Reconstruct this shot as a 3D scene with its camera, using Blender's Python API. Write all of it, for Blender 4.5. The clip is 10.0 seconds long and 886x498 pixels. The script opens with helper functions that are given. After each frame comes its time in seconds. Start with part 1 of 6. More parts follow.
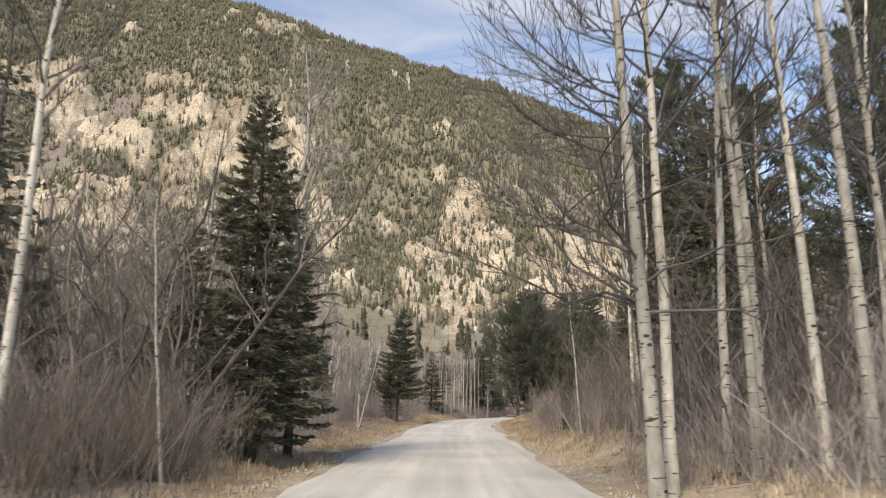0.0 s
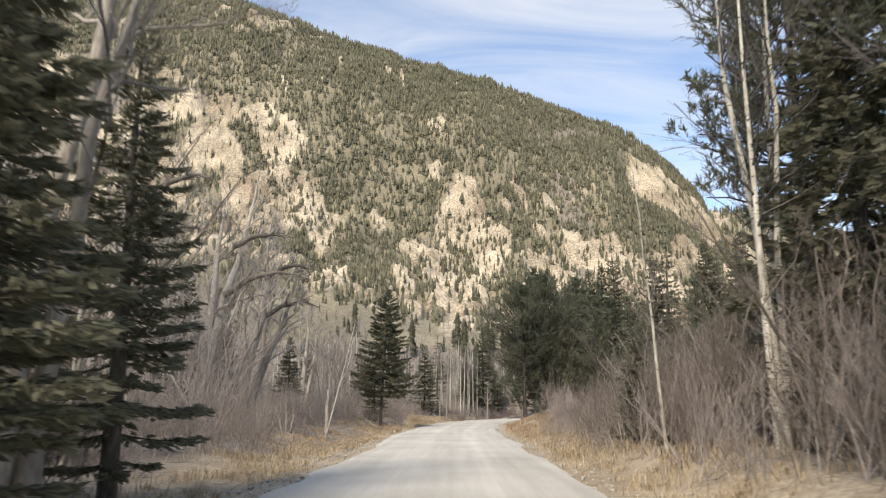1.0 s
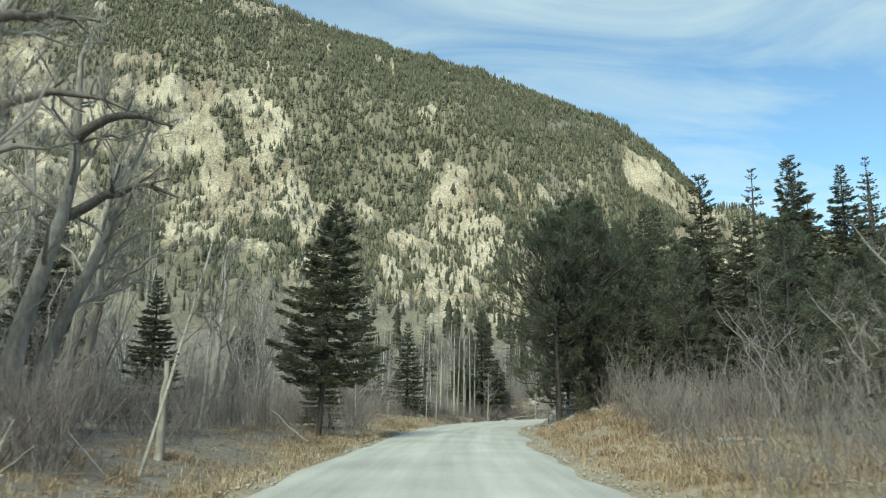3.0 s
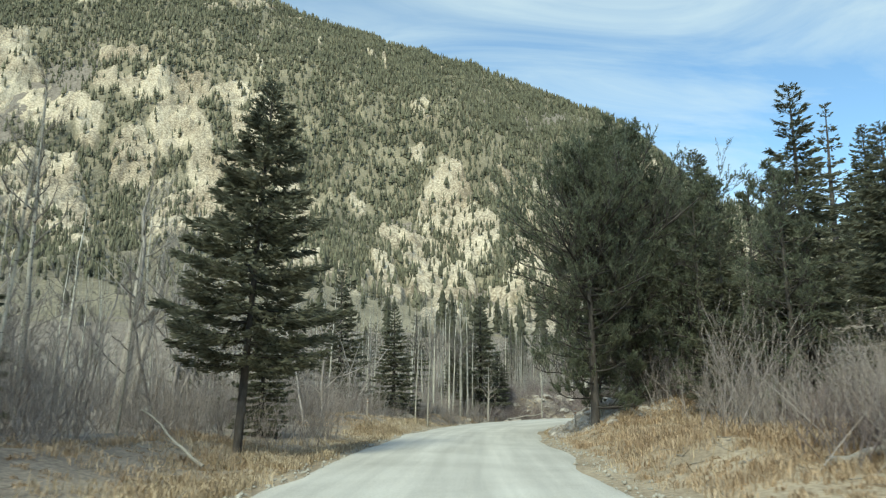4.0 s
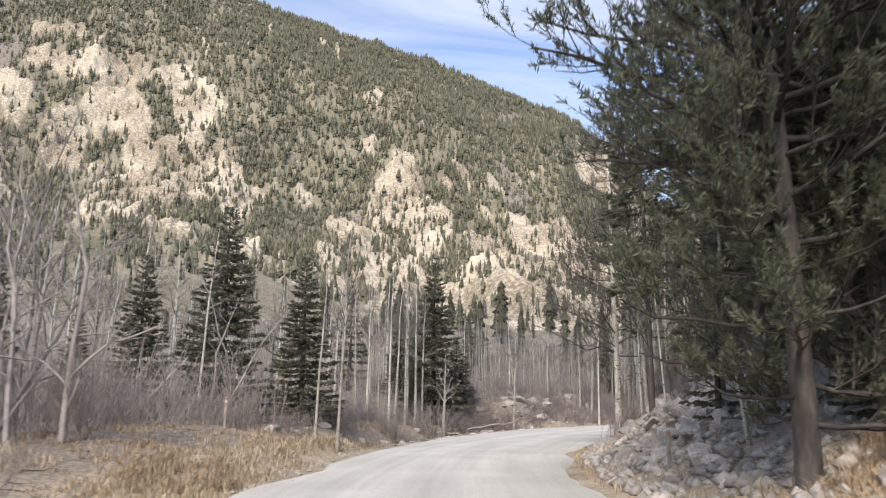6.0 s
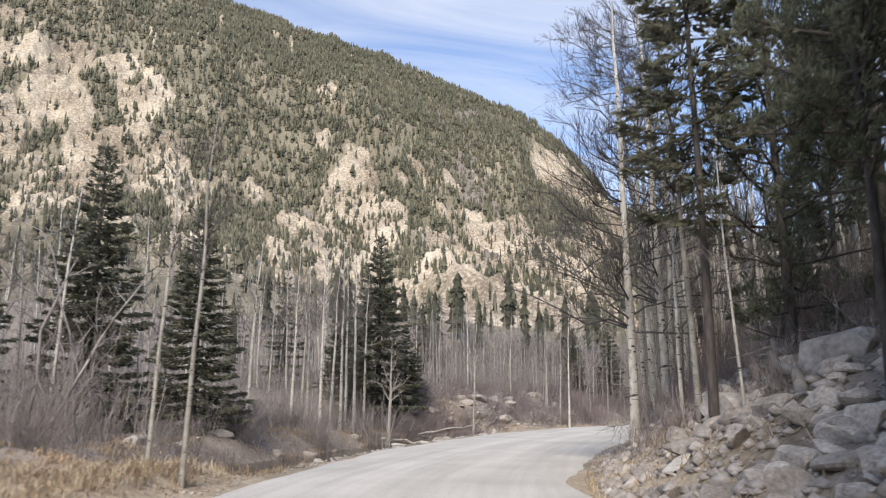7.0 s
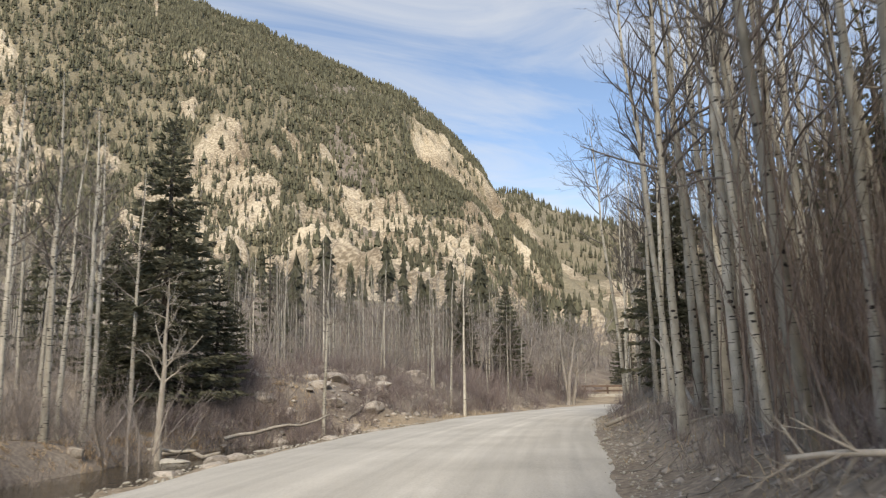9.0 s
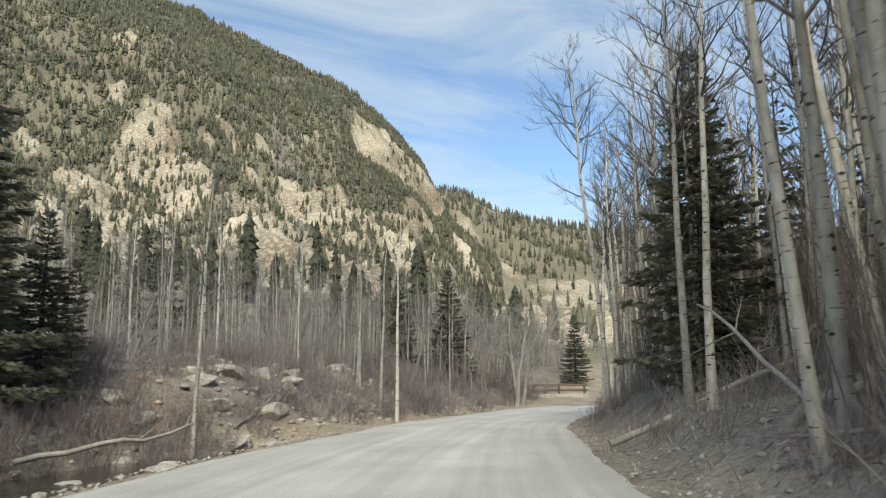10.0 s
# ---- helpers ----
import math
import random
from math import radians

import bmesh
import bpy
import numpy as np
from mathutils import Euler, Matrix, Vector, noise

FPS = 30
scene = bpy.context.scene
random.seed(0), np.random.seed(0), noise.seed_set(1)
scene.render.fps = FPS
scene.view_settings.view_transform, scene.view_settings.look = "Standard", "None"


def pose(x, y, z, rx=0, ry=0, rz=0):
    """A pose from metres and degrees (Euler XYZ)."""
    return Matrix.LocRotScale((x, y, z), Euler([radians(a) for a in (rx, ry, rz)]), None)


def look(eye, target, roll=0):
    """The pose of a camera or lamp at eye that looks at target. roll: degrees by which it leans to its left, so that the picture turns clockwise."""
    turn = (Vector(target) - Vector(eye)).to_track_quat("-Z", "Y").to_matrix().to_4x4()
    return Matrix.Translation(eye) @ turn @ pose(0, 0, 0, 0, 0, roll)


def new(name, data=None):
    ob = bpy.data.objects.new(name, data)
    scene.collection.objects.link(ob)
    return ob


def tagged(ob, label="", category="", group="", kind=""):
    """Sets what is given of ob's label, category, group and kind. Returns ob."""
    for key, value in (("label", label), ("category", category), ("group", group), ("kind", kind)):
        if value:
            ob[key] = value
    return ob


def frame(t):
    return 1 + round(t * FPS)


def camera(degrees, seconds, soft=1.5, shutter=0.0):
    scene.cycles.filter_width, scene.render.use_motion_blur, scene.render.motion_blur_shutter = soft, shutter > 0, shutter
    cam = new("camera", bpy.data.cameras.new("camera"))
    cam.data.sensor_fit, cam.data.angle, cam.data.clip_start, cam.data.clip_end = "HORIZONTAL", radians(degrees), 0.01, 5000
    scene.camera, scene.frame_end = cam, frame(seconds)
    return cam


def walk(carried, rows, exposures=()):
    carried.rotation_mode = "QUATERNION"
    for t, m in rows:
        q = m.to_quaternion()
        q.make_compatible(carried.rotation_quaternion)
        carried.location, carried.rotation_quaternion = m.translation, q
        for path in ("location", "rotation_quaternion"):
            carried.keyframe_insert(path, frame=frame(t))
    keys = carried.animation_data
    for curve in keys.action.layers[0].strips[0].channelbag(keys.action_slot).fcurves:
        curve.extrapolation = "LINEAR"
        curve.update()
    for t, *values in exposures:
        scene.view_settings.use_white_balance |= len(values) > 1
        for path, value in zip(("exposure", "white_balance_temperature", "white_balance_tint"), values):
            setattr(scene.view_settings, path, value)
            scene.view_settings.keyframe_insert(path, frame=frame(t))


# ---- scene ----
cam = camera(59.30, 10.0, soft=1.2, shutter=0.2)
PATH = [
    (0, pose(0.000, 0.000, 1.480, 101.489, -0.495, 1.007)),
    (0.5, pose(0.039, 6.238, 1.453, 101.512, -0.282, 0.915)),
    (1, pose(0.004, 12.484, 1.418, 101.540, -0.126, 0.760)),
    (1.5, pose(-0.075, 18.712, 1.400, 101.528, -0.203, 0.547)),
    (2, pose(-0.103, 24.965, 1.345, 101.477, -0.114, 0.420)),
    (2.5, pose(-0.256, 31.318, 1.327, 101.498, -0.269, 0.176)),
    (4, pose(-0.251, 49.794, 1.322, 101.325, -0.165, -0.503)),
    (4.5, pose(-0.076, 55.630, 1.348, 101.333, -0.127, -1.042)),
    (5, pose(-0.010, 61.284, 1.359, 101.338, -0.225, -1.909)),
    (6.5, pose(1.251, 77.232, 1.446, 101.628, -0.692, -5.766)),
    (7, pose(1.957, 82.188, 1.459, 101.566, -0.325, -7.519)),
    (7.5, pose(2.784, 86.967, 1.418, 101.192, 0.210, -9.487)),
    (8, pose(3.785, 91.749, 1.416, 100.741, 0.632, -11.679)),
    (8.5, pose(5.039, 96.557, 1.420, 100.518, 0.861, -14.020)),
    (9, pose(6.535, 101.459, 1.398, 100.431, 0.938, -16.283)),
    (9.5, pose(8.167, 106.390, 1.397, 100.350, 0.826, -18.594)),
    (10, pose(9.798, 110.992, 1.402, 100.288, 0.621, -20.888)),
]
walk(cam, PATH, [(0, 0.82, 7500, 12), (0.5, 0.92, 7350, 11), (1.0, 0.98, 7400, 10), (1.5, 0.74, 7400, 7), (2.0, 0.68, 6800, -8), (2.5, 0.68, 6560, -16),
                 (4.0, 0.80, 6650, -12), (4.5, 0.90, 6600, -9), (5.2, 1.08, 7200, 5), (6.5, 0.96, 6500, 13), (8.0, 0.76, 7350, 12), (9, 0.67, 7500, 9),
                 (9.5, 0.66, 7200, 6), (10, 0.65, 6950, 1)])

# ---- light ----
SUN_ELEV, SUN_FROM = 41.0, 201.0        # degrees; compass bearing, 0 = +y, clockwise
sd = (math.sin(radians(SUN_FROM)) * math.cos(radians(SUN_ELEV)),
      math.cos(radians(SUN_FROM)) * math.cos(radians(SUN_ELEV)), math.sin(radians(SUN_ELEV)))
sun_data = bpy.data.lights.new("sun", "SUN")
sun_data.energy, sun_data.angle, sun_data.color = 2.3, radians(18), (1.0, 0.925, 0.82)
sun = new("sun", sun_data)
sun.matrix_world = look((sd[0] * 300, sd[1] * 300, sd[2] * 300), (0, 0, 0))

world = bpy.data.worlds.new("sky")
scene.world = world
world.use_nodes = True
wn, wl = world.node_tree.nodes, world.node_tree.links
wn.clear()


def wnode(kind, **kw):
    n = wn.new(kind)
    for k, v in kw.items():
        n.inputs[k].default_value = v
    return n


sky = wn.new("ShaderNodeTexSky")
sky.sky_type, sky.sun_disc = "NISHITA", False
sky.sun_elevation, sky.sun_rotation = radians(SUN_ELEV), radians(SUN_FROM)
sky.altitude, sky.air_density, sky.dust_density, sky.ozone_density = 1800, 0.92, 0.12, 2.4
tc = wn.new("ShaderNodeTexCoord")
sep = wn.new("ShaderNodeSeparateXYZ")
wl.new(tc.outputs["Generated"], sep.inputs[0])
zz = wn.new("ShaderNodeMath"); zz.operation = "MAXIMUM"; zz.inputs[1].default_value = 0.0
wl.new(sep.outputs["Z"], zz.inputs[0])
za = wn.new("ShaderNodeMath"); za.operation = "ADD"; za.inputs[1].default_value = 0.22
wl.new(zz.outputs[0], za.inputs[0])
comb = wn.new("ShaderNodeCombineXYZ")
for ax in "XY":
    dv = wn.new("ShaderNodeMath"); dv.operation = "DIVIDE"
    wl.new(sep.outputs[ax], dv.inputs[0]); wl.new(za.outputs[0], dv.inputs[1])
    wl.new(dv.outputs[0], comb.inputs[ax])
mp = wn.new("ShaderNodeMapping")
mp.inputs["Rotation"].default_value = (0, 0, radians(14))
mp.inputs["Scale"].default_value = (0.9, 2.3, 1)
wl.new(comb.outputs[0], mp.inputs[0])
cn = wnode("ShaderNodeTexNoise", Scale=1.5, Detail=9.0, Roughness=0.62, Distortion=0.9)
wl.new(mp.outputs[0], cn.inputs["Vector"])
# cloud sheets lie in long belts across the valley
belt_turn = wn.new("ShaderNodeMapping")
belt_turn.inputs["Rotation"].default_value = (0, 0, radians(9))
wl.new(comb.outputs[0], belt_turn.inputs[0])
belt_sep = wn.new("ShaderNodeSeparateXYZ")
wl.new(belt_turn.outputs[0], belt_sep.inputs[0])
belt_pos = wn.new("ShaderNodeMath"); belt_pos.operation = "MULTIPLY"; belt_pos.inputs[1].default_value = 1 / 3
wl.new(belt_sep.outputs["Y"], belt_pos.inputs[0])
belt = wn.new("ShaderNodeValToRGB")
belt.color_ramp.interpolation = "EASE"
for p_, v_ in ((0.30, 0.50), (0.43, 0.66), (0.50, 0.40), (0.58, 0.36), (0.66, 0.50), (0.80, 0.48)):
    e_ = belt.color_ramp.elements.new(p_)
    e_.color = (v_, v_, v_, 1)
belt.color_ramp.elements.remove(belt.color_ramp.elements[-1])
belt.color_ramp.elements[0].color = (0.5, 0.5, 0.5, 1)
wl.new(belt_pos.outputs[0], belt.inputs[0])
belt_amp = wn.new("ShaderNodeMath"); belt_amp.operation = "MULTIPLY_ADD"
belt_amp.inputs[1].default_value, belt_amp.inputs[2].default_value = 0.42, -0.21
wl.new(belt.outputs[0], belt_amp.inputs[0])
cover = wn.new("ShaderNodeMath"); cover.operation = "ADD"
wl.new(cn.outputs["Fac"], cover.inputs[0]); wl.new(belt_amp.outputs[0], cover.inputs[1])
cr = wn.new("ShaderNodeValToRGB")
cr.color_ramp.elements[0].position, cr.color_ramp.elements[1].position = 0.38, 0.74
cr.color_ramp.elements[0].color, cr.color_ramp.elements[1].color = (0.02, 0.02, 0.02, 1), (0.72, 0.72, 0.72, 1)
wl.new(cover.outputs[0], cr.inputs[0])
cm = wn.new("ShaderNodeMixRGB")
cm.inputs[2].default_value = (3.35, 3.6, 4.05, 1)
wl.new(cr.outputs[0], cm.inputs[0]); wl.new(sky.outputs[0], cm.inputs[1])
bg = wnode("ShaderNodeBackground", Strength=0.15)
wl.new(cm.outputs[0], bg.inputs[0])
wo = wn.new("ShaderNodeOutputWorld")
wl.new(bg.outputs[0], wo.inputs[0])

# ---- materials ----


def material(name, dark, mid, light, scale=1.0, fine=12.0, stretch=(1, 1, 1), rough=0.85, bump=0.3, bump_scale=30.0,
             vary=0.25, by="OBJECT", coords="Object", spec=0.3, through_light=0.0, attr=None, attr_colours=None):
    """Two scales of noise between three colours, a random shift for each piece, fine relief."""
    m = bpy.data.materials.new(name)
    m.use_nodes = True
    nt = m.node_tree
    n, l = nt.nodes, nt.links
    b = n["Principled BSDF"]
    b.inputs["Roughness"].default_value = rough
    b.inputs["Specular IOR Level"].default_value = spec
    t = n.new("ShaderNodeTexCoord")
    g = n.new("ShaderNodeMapping")
    g.inputs["Scale"].default_value = stretch
    l.new(t.outputs[coords], g.inputs[0])
    n1 = n.new("ShaderNodeTexNoise"); n1.inputs["Scale"].default_value = scale; n1.inputs["Detail"].default_value = 4
    n2 = n.new("ShaderNodeTexNoise"); n2.inputs["Scale"].default_value = fine; n2.inputs["Detail"].default_value = 3
    for q in (n1, n2):
        l.new(g.outputs[0], q.inputs["Vector"])
    mixv = n.new("ShaderNodeMath"); mixv.operation = "MULTIPLY_ADD"; mixv.inputs[1].default_value = 0.5
    half = n.new("ShaderNodeMath"); half.operation = "MULTIPLY"; half.inputs[1].default_value = 0.5
    l.new(n2.outputs["Fac"], half.inputs[0]); l.new(n1.outputs["Fac"], mixv.inputs[0]); l.new(half.outputs[0], mixv.inputs[2])
    r = n.new("ShaderNodeValToRGB")
    e = r.color_ramp.elements
    e[0].position, e[0].color = 0.33, (*dark, 1)
    e[1].position, e[1].color = 0.68, (*light, 1)
    k = e.new(0.5); k.color = (*mid, 1)
    l.new(mixv.outputs[0], r.inputs[0])
    col = r.outputs[0]
    if attr:
        a = n.new("ShaderNodeAttribute"); a.attribute_name = attr
        edge = n.new("ShaderNodeMath"); edge.operation = "MULTIPLY_ADD"; edge.inputs[1].default_value = 0.9; edge.inputs[2].default_value = -0.45
        l.new(n2.outputs["Fac"], edge.inputs[0])
        ad = n.new("ShaderNodeMath"); ad.operation = "ADD"; ad.use_clamp = True
        l.new(a.outputs["Fac"], ad.inputs[0]); l.new(edge.outputs[0], ad.inputs[1])
        r2 = n.new("ShaderNodeValToRGB")
        e2 = r2.color_ramp.elements
        e2[0].position, e2[0].color = 0.40, (*attr_colours[0], 1)
        e2[1].position, e2[1].color = 0.62, (*attr_colours[1], 1)
        l.new(mixv.outputs[0], r2.inputs[0])
        mx = n.new("ShaderNodeMixRGB")
        l.new(ad.outputs[0], mx.inputs[0]); l.new(col, mx.inputs[1]); l.new(r2.outputs[0], mx.inputs[2])
        col = mx.outputs[0]
    if vary:
        if by == "OBJECT":
            rn = n.new("ShaderNodeObjectInfo").outputs["Random"]
        else:
            rn = n.new("ShaderNodeNewGeometry").outputs["Random Per Island"]
        mr = n.new("ShaderNodeMapRange")
        mr.inputs["To Min"].default_value, mr.inputs["To Max"].default_value = 1 - vary, 1 + vary
        l.new(rn, mr.inputs[0])
        hs = n.new("ShaderNodeHueSaturation")
        l.new(mr.outputs[0], hs.inputs["Value"]); l.new(col, hs.inputs["Color"])
        col = hs.outputs[0]
    l.new(col, b.inputs["Base Color"])
    if bump:
        n3 = n.new("ShaderNodeTexNoise"); n3.inputs["Scale"].default_value = bump_scale; n3.inputs["Detail"].default_value = 5
        l.new(g.outputs[0], n3.inputs["Vector"])
        bp = n.new("ShaderNodeBump"); bp.inputs["Strength"].default_value = bump; bp.inputs["Distance"].default_value = 0.5 / bump_scale
        l.new(n3.outputs["Fac"], bp.inputs["Height"]); l.new(bp.outputs[0], b.inputs["Normal"])
    if through_light:
        tr = n.new("ShaderNodeBsdfTranslucent"); mxs = n.new("ShaderNodeMixShader")
        mxs.inputs[0].default_value = through_light
        l.new(col, tr.inputs[0]); l.new(b.outputs[0], mxs.inputs[1]); l.new(tr.outputs[0], mxs.inputs[2])
        l.new(mxs.outputs[0], n["Material Output"].inputs["Surface"])
    return m


def aspen_bark():
    """Pale bark with black eye-shaped knots and thin dark cross bands."""
    m = material("aspen_bark", (0.25, 0.23, 0.19), (0.42, 0.392, 0.33), (0.61, 0.575, 0.50), scale=0.7, fine=7,
                 stretch=(1, 1, 0.5), rough=0.75, bump=0.35, bump_scale=25, vary=0.36)
    nt = m.node_tree
    n, l = nt.nodes, nt.links
    b = n["Principled BSDF"]
    src = b.inputs["Base Color"].links[0].from_socket
    t = n.new("ShaderNodeTexCoord")
    g = n.new("ShaderNodeMapping"); g.inputs["Scale"].default_value = (3.4, 3.4, 6.4)
    l.new(t.outputs["Object"], g.inputs[0])
    v = n.new("ShaderNodeTexVoronoi"); v.inputs["Scale"].default_value = 1.0
    l.new(g.outputs[0], v.inputs["Vector"])
    r = n.new("ShaderNodeValToRGB")
    r.color_ramp.elements[0].position, r.color_ramp.elements[1].position = 0.145, 0.195
    l.new(v.outputs["Distance"], r.inputs[0])
    g2 = n.new("ShaderNodeMapping"); g2.inputs["Scale"].default_value = (4, 4, 24)
    l.new(t.outputs["Object"], g2.inputs[0])
    w = n.new("ShaderNodeTexNoise"); w.inputs["Scale"].default_value = 1.0; w.inputs["Detail"].default_value = 3
    l.new(g2.outputs[0], w.inputs["Vector"])
    r2 = n.new("ShaderNodeValToRGB")
    r2.color_ramp.elements[0].position, r2.color_ramp.elements[1].position = 0.335, 0.385
    l.new(w.outputs["Fac"], r2.inputs[0])
    mn = n.new("ShaderNodeMath"); mn.operation = "MINIMUM"
    l.new(r.outputs[0], mn.inputs[0]); l.new(r2.outputs[0], mn.inputs[1])
    mx = n.new("ShaderNodeMixRGB"); mx.inputs[1].default_value = (0.035, 0.03, 0.027, 1)
    l.new(mn.outputs[0], mx.inputs[0]); l.new(src, mx.inputs[2]); l.new(mx.outputs[0], b.inputs["Base Color"])
    return m


def road_gravel():
    """Packed pale gravel: fine stones, lighter wheel tracks along the way, damp patches."""
    m = material("packed_gravel", (0.41, 0.388, 0.345), (0.51, 0.488, 0.438), (0.60, 0.578, 0.524), scale=0.35, fine=26,
                 rough=0.92, bump=0.5, bump_scale=55, vary=0)
    nt = m.node_tree
    n, l = nt.nodes, nt.links
    b = n["Principled BSDF"]
    src = b.inputs["Base Color"].links[0].from_socket
    u = n.new("ShaderNodeUVMap")
    g = n.new("ShaderNodeMapping"); g.inputs["Scale"].default_value = (5.0, 0.05, 1)
    l.new(u.outputs[0], g.inputs[0])
    w = n.new("ShaderNodeTexNoise"); w.inputs["Scale"].default_value = 2.0; w.inputs["Detail"].default_value = 4
    l.new(g.outputs[0], w.inputs["Vector"])
    mr = n.new("ShaderNodeMapRange")
    mr.inputs["From Min"].default_value, mr.inputs["From Max"].default_value = 0.3, 0.7
    mr.inputs["To Min"].default_value, mr.inputs["To Max"].default_value = 0.90, 1.11
    l.new(w.outputs["Fac"], mr.inputs[0])
    hs = n.new("ShaderNodeHueSaturation")
    sx = n.new("ShaderNodeSeparateXYZ"); l.new(u.outputs[0], sx.inputs[0])
    last = sx.outputs["X"]
    for op, val in (("ABSOLUTE", 0), ("SUBTRACT", 0.30), ("ABSOLUTE", 0)):
        q = n.new("ShaderNodeMath"); q.operation = op; q.inputs[1].default_value = val
        l.new(last, q.inputs[0]); last = q.outputs[0]
    tr = n.new("ShaderNodeMapRange"); tr.interpolation_type = "SMOOTHSTEP"
    tr.inputs["From Min"].default_value, tr.inputs["From Max"].default_value = 0.02, 0.20
    tr.inputs["To Min"].default_value, tr.inputs["To Max"].default_value = 1.09, 0.98
    l.new(last, tr.inputs[0])
    mu = n.new("ShaderNodeMath"); mu.operation = "MULTIPLY"
    l.new(mr.outputs[0], mu.inputs[0]); l.new(tr.outputs[0], mu.inputs[1])
    l.new(mu.outputs[0], hs.inputs["Value"]); l.new(src, hs.inputs["Color"]); l.new(hs.outputs[0], b.inputs["Base Color"])
    return m


ASPEN = aspen_bark()
GRAVEL = road_gravel()
EARTH = material("earth_and_litter", (0.124, 0.102, 0.082), (0.224, 0.190, 0.158), (0.344, 0.300, 0.247), scale=0.5, fine=9, rough=0.95,
                 bump=0.6, bump_scale=14, vary=0, attr="verge", attr_colours=((0.27, 0.215, 0.15), (0.47, 0.39, 0.285)))
MOUNTAIN = material("mountain_soil_and_rock", (0.15, 0.13, 0.09), (0.235, 0.205, 0.14), (0.33, 0.285, 0.20), scale=0.02, fine=0.75, rough=0.95,
                    bump=1.0, bump_scale=0.9, vary=0, attr="rock", attr_colours=((0.22, 0.172, 0.118), (0.66, 0.565, 0.425)))
FAR_TREES = material("far_conifer_needles", (0.072, 0.072, 0.046), (0.115, 0.111, 0.071), (0.165, 0.15, 0.10), scale=0.02, fine=0.2,
                     rough=0.9, bump=0, vary=0.5, by="ISLAND")
SPRUCE = material("spruce_needles", (0.094, 0.098, 0.066), (0.162, 0.163, 0.112), (0.235, 0.222, 0.160), scale=0.8, fine=9, rough=0.7,
                  bump=0, vary=0.35, by="ISLAND", through_light=0.5)
PINE = material("pine_needles", (0.098, 0.110, 0.070), (0.168, 0.182, 0.120), (0.24, 0.246, 0.172), scale=0.7, fine=9, rough=0.65,
                bump=0, vary=0.35, by="ISLAND", through_light=0.5)
CONIFER_BARK = material("conifer_bark", (0.042, 0.036, 0.031), (0.082, 0.071, 0.062), (0.15, 0.132, 0.116), scale=2, fine=14,
                        stretch=(1, 1, 0.3), bump=0.7, bump_scale=20)
# aspen twigs again, with the darkness of back-light put into the colour
BACKLIT_TWIG = material("backlit_aspen_twigs", (0.052, 0.046, 0.042), (0.092, 0.083, 0.077), (0.16, 0.146, 0.135), scale=0.6, fine=6, bump=0, vary=0.3, by="ISLAND")
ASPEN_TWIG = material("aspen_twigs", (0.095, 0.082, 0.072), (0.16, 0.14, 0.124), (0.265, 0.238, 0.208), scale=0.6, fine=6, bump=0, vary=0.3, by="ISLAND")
WILLOW = material("willow_stems", (0.177, 0.145, 0.129), (0.296, 0.255, 0.231), (0.430, 0.385, 0.352), scale=0.5, fine=5, bump=0, vary=0.4, by="ISLAND")
COTTON = material("cottonwood_bark", (0.19, 0.167, 0.142), (0.32, 0.287, 0.25), (0.46, 0.425, 0.375), scale=1.2, fine=11, stretch=(1, 1, 0.35),
                  bump=0.8, bump_scale=16)
DEAD = material("weathered_wood", (0.20, 0.178, 0.15), (0.32, 0.29, 0.25), (0.46, 0.425, 0.37), scale=1.5, fine=14, stretch=(1, 1, 0.25),
                bump=0.5, bump_scale=20)
GRASS = material("dry_grass", (0.32, 0.24, 0.15), (0.47, 0.375, 0.255), (0.60, 0.515, 0.385), scale=0.35, fine=3, rough=0.8, bump=0,
                 vary=0.35, by="ISLAND", through_light=0.3)
STONE = material("granite_boulder", (0.24, 0.208, 0.175), (0.41, 0.365, 0.315), (0.58, 0.53, 0.465), scale=1.6, fine=13, bump=0.7, bump_scale=12, vary=0.25)
SHELF_STONE = material("pale_ledge_stone", (0.34, 0.31, 0.26), (0.47, 0.44, 0.38), (0.60, 0.57, 0.50), scale=2, fine=14, bump=0.6, bump_scale=14, vary=0.2)
POST_WHITE = material("post_white_plastic", (0.42, 0.41, 0.39), (0.54, 0.53, 0.50), (0.64, 0.63, 0.60), scale=5, fine=40, rough=0.5, bump=0.05, vary=0)
POST_RED = material("reflector_red", (0.25, 0.115, 0.07), (0.34, 0.165, 0.105), (0.41, 0.21, 0.14), scale=8, fine=40, rough=0.35, bump=0.05, vary=0)
METAL = material("galvanised_metal", (0.36, 0.37, 0.37), (0.48, 0.49, 0.49), (0.58, 0.58, 0.58), scale=4, fine=30, rough=0.5, bump=0.05, vary=0)
RUST = material("brown_timber", (0.09, 0.06, 0.045), (0.15, 0.105, 0.08), (0.22, 0.16, 0.12), scale=2, fine=18, stretch=(0.3, 1, 1), bump=0.4, vary=0.15)
WATER = bpy.data.materials.new("creek_water")
WATER.use_nodes = True
_b = WATER.node_tree.nodes["Principled BSDF"]
_b.inputs["Base Color"].default_value = (0.035, 0.03, 0.02, 1)
_b.inputs["Roughness"].default_value = 0.08
_b.inputs["IOR"].default_value = 1.33
_t = WATER.node_tree.nodes.new("ShaderNodeTexCoord")
_n = WATER.node_tree.nodes.new("ShaderNodeTexNoise")
_n.inputs["Scale"].default_value, _n.inputs["Detail"].default_value = 3.5, 4
_p = WATER.node_tree.nodes.new("ShaderNodeBump")
_p.inputs["Strength"].default_value, _p.inputs["Distance"].default_value = 0.35, 0.06
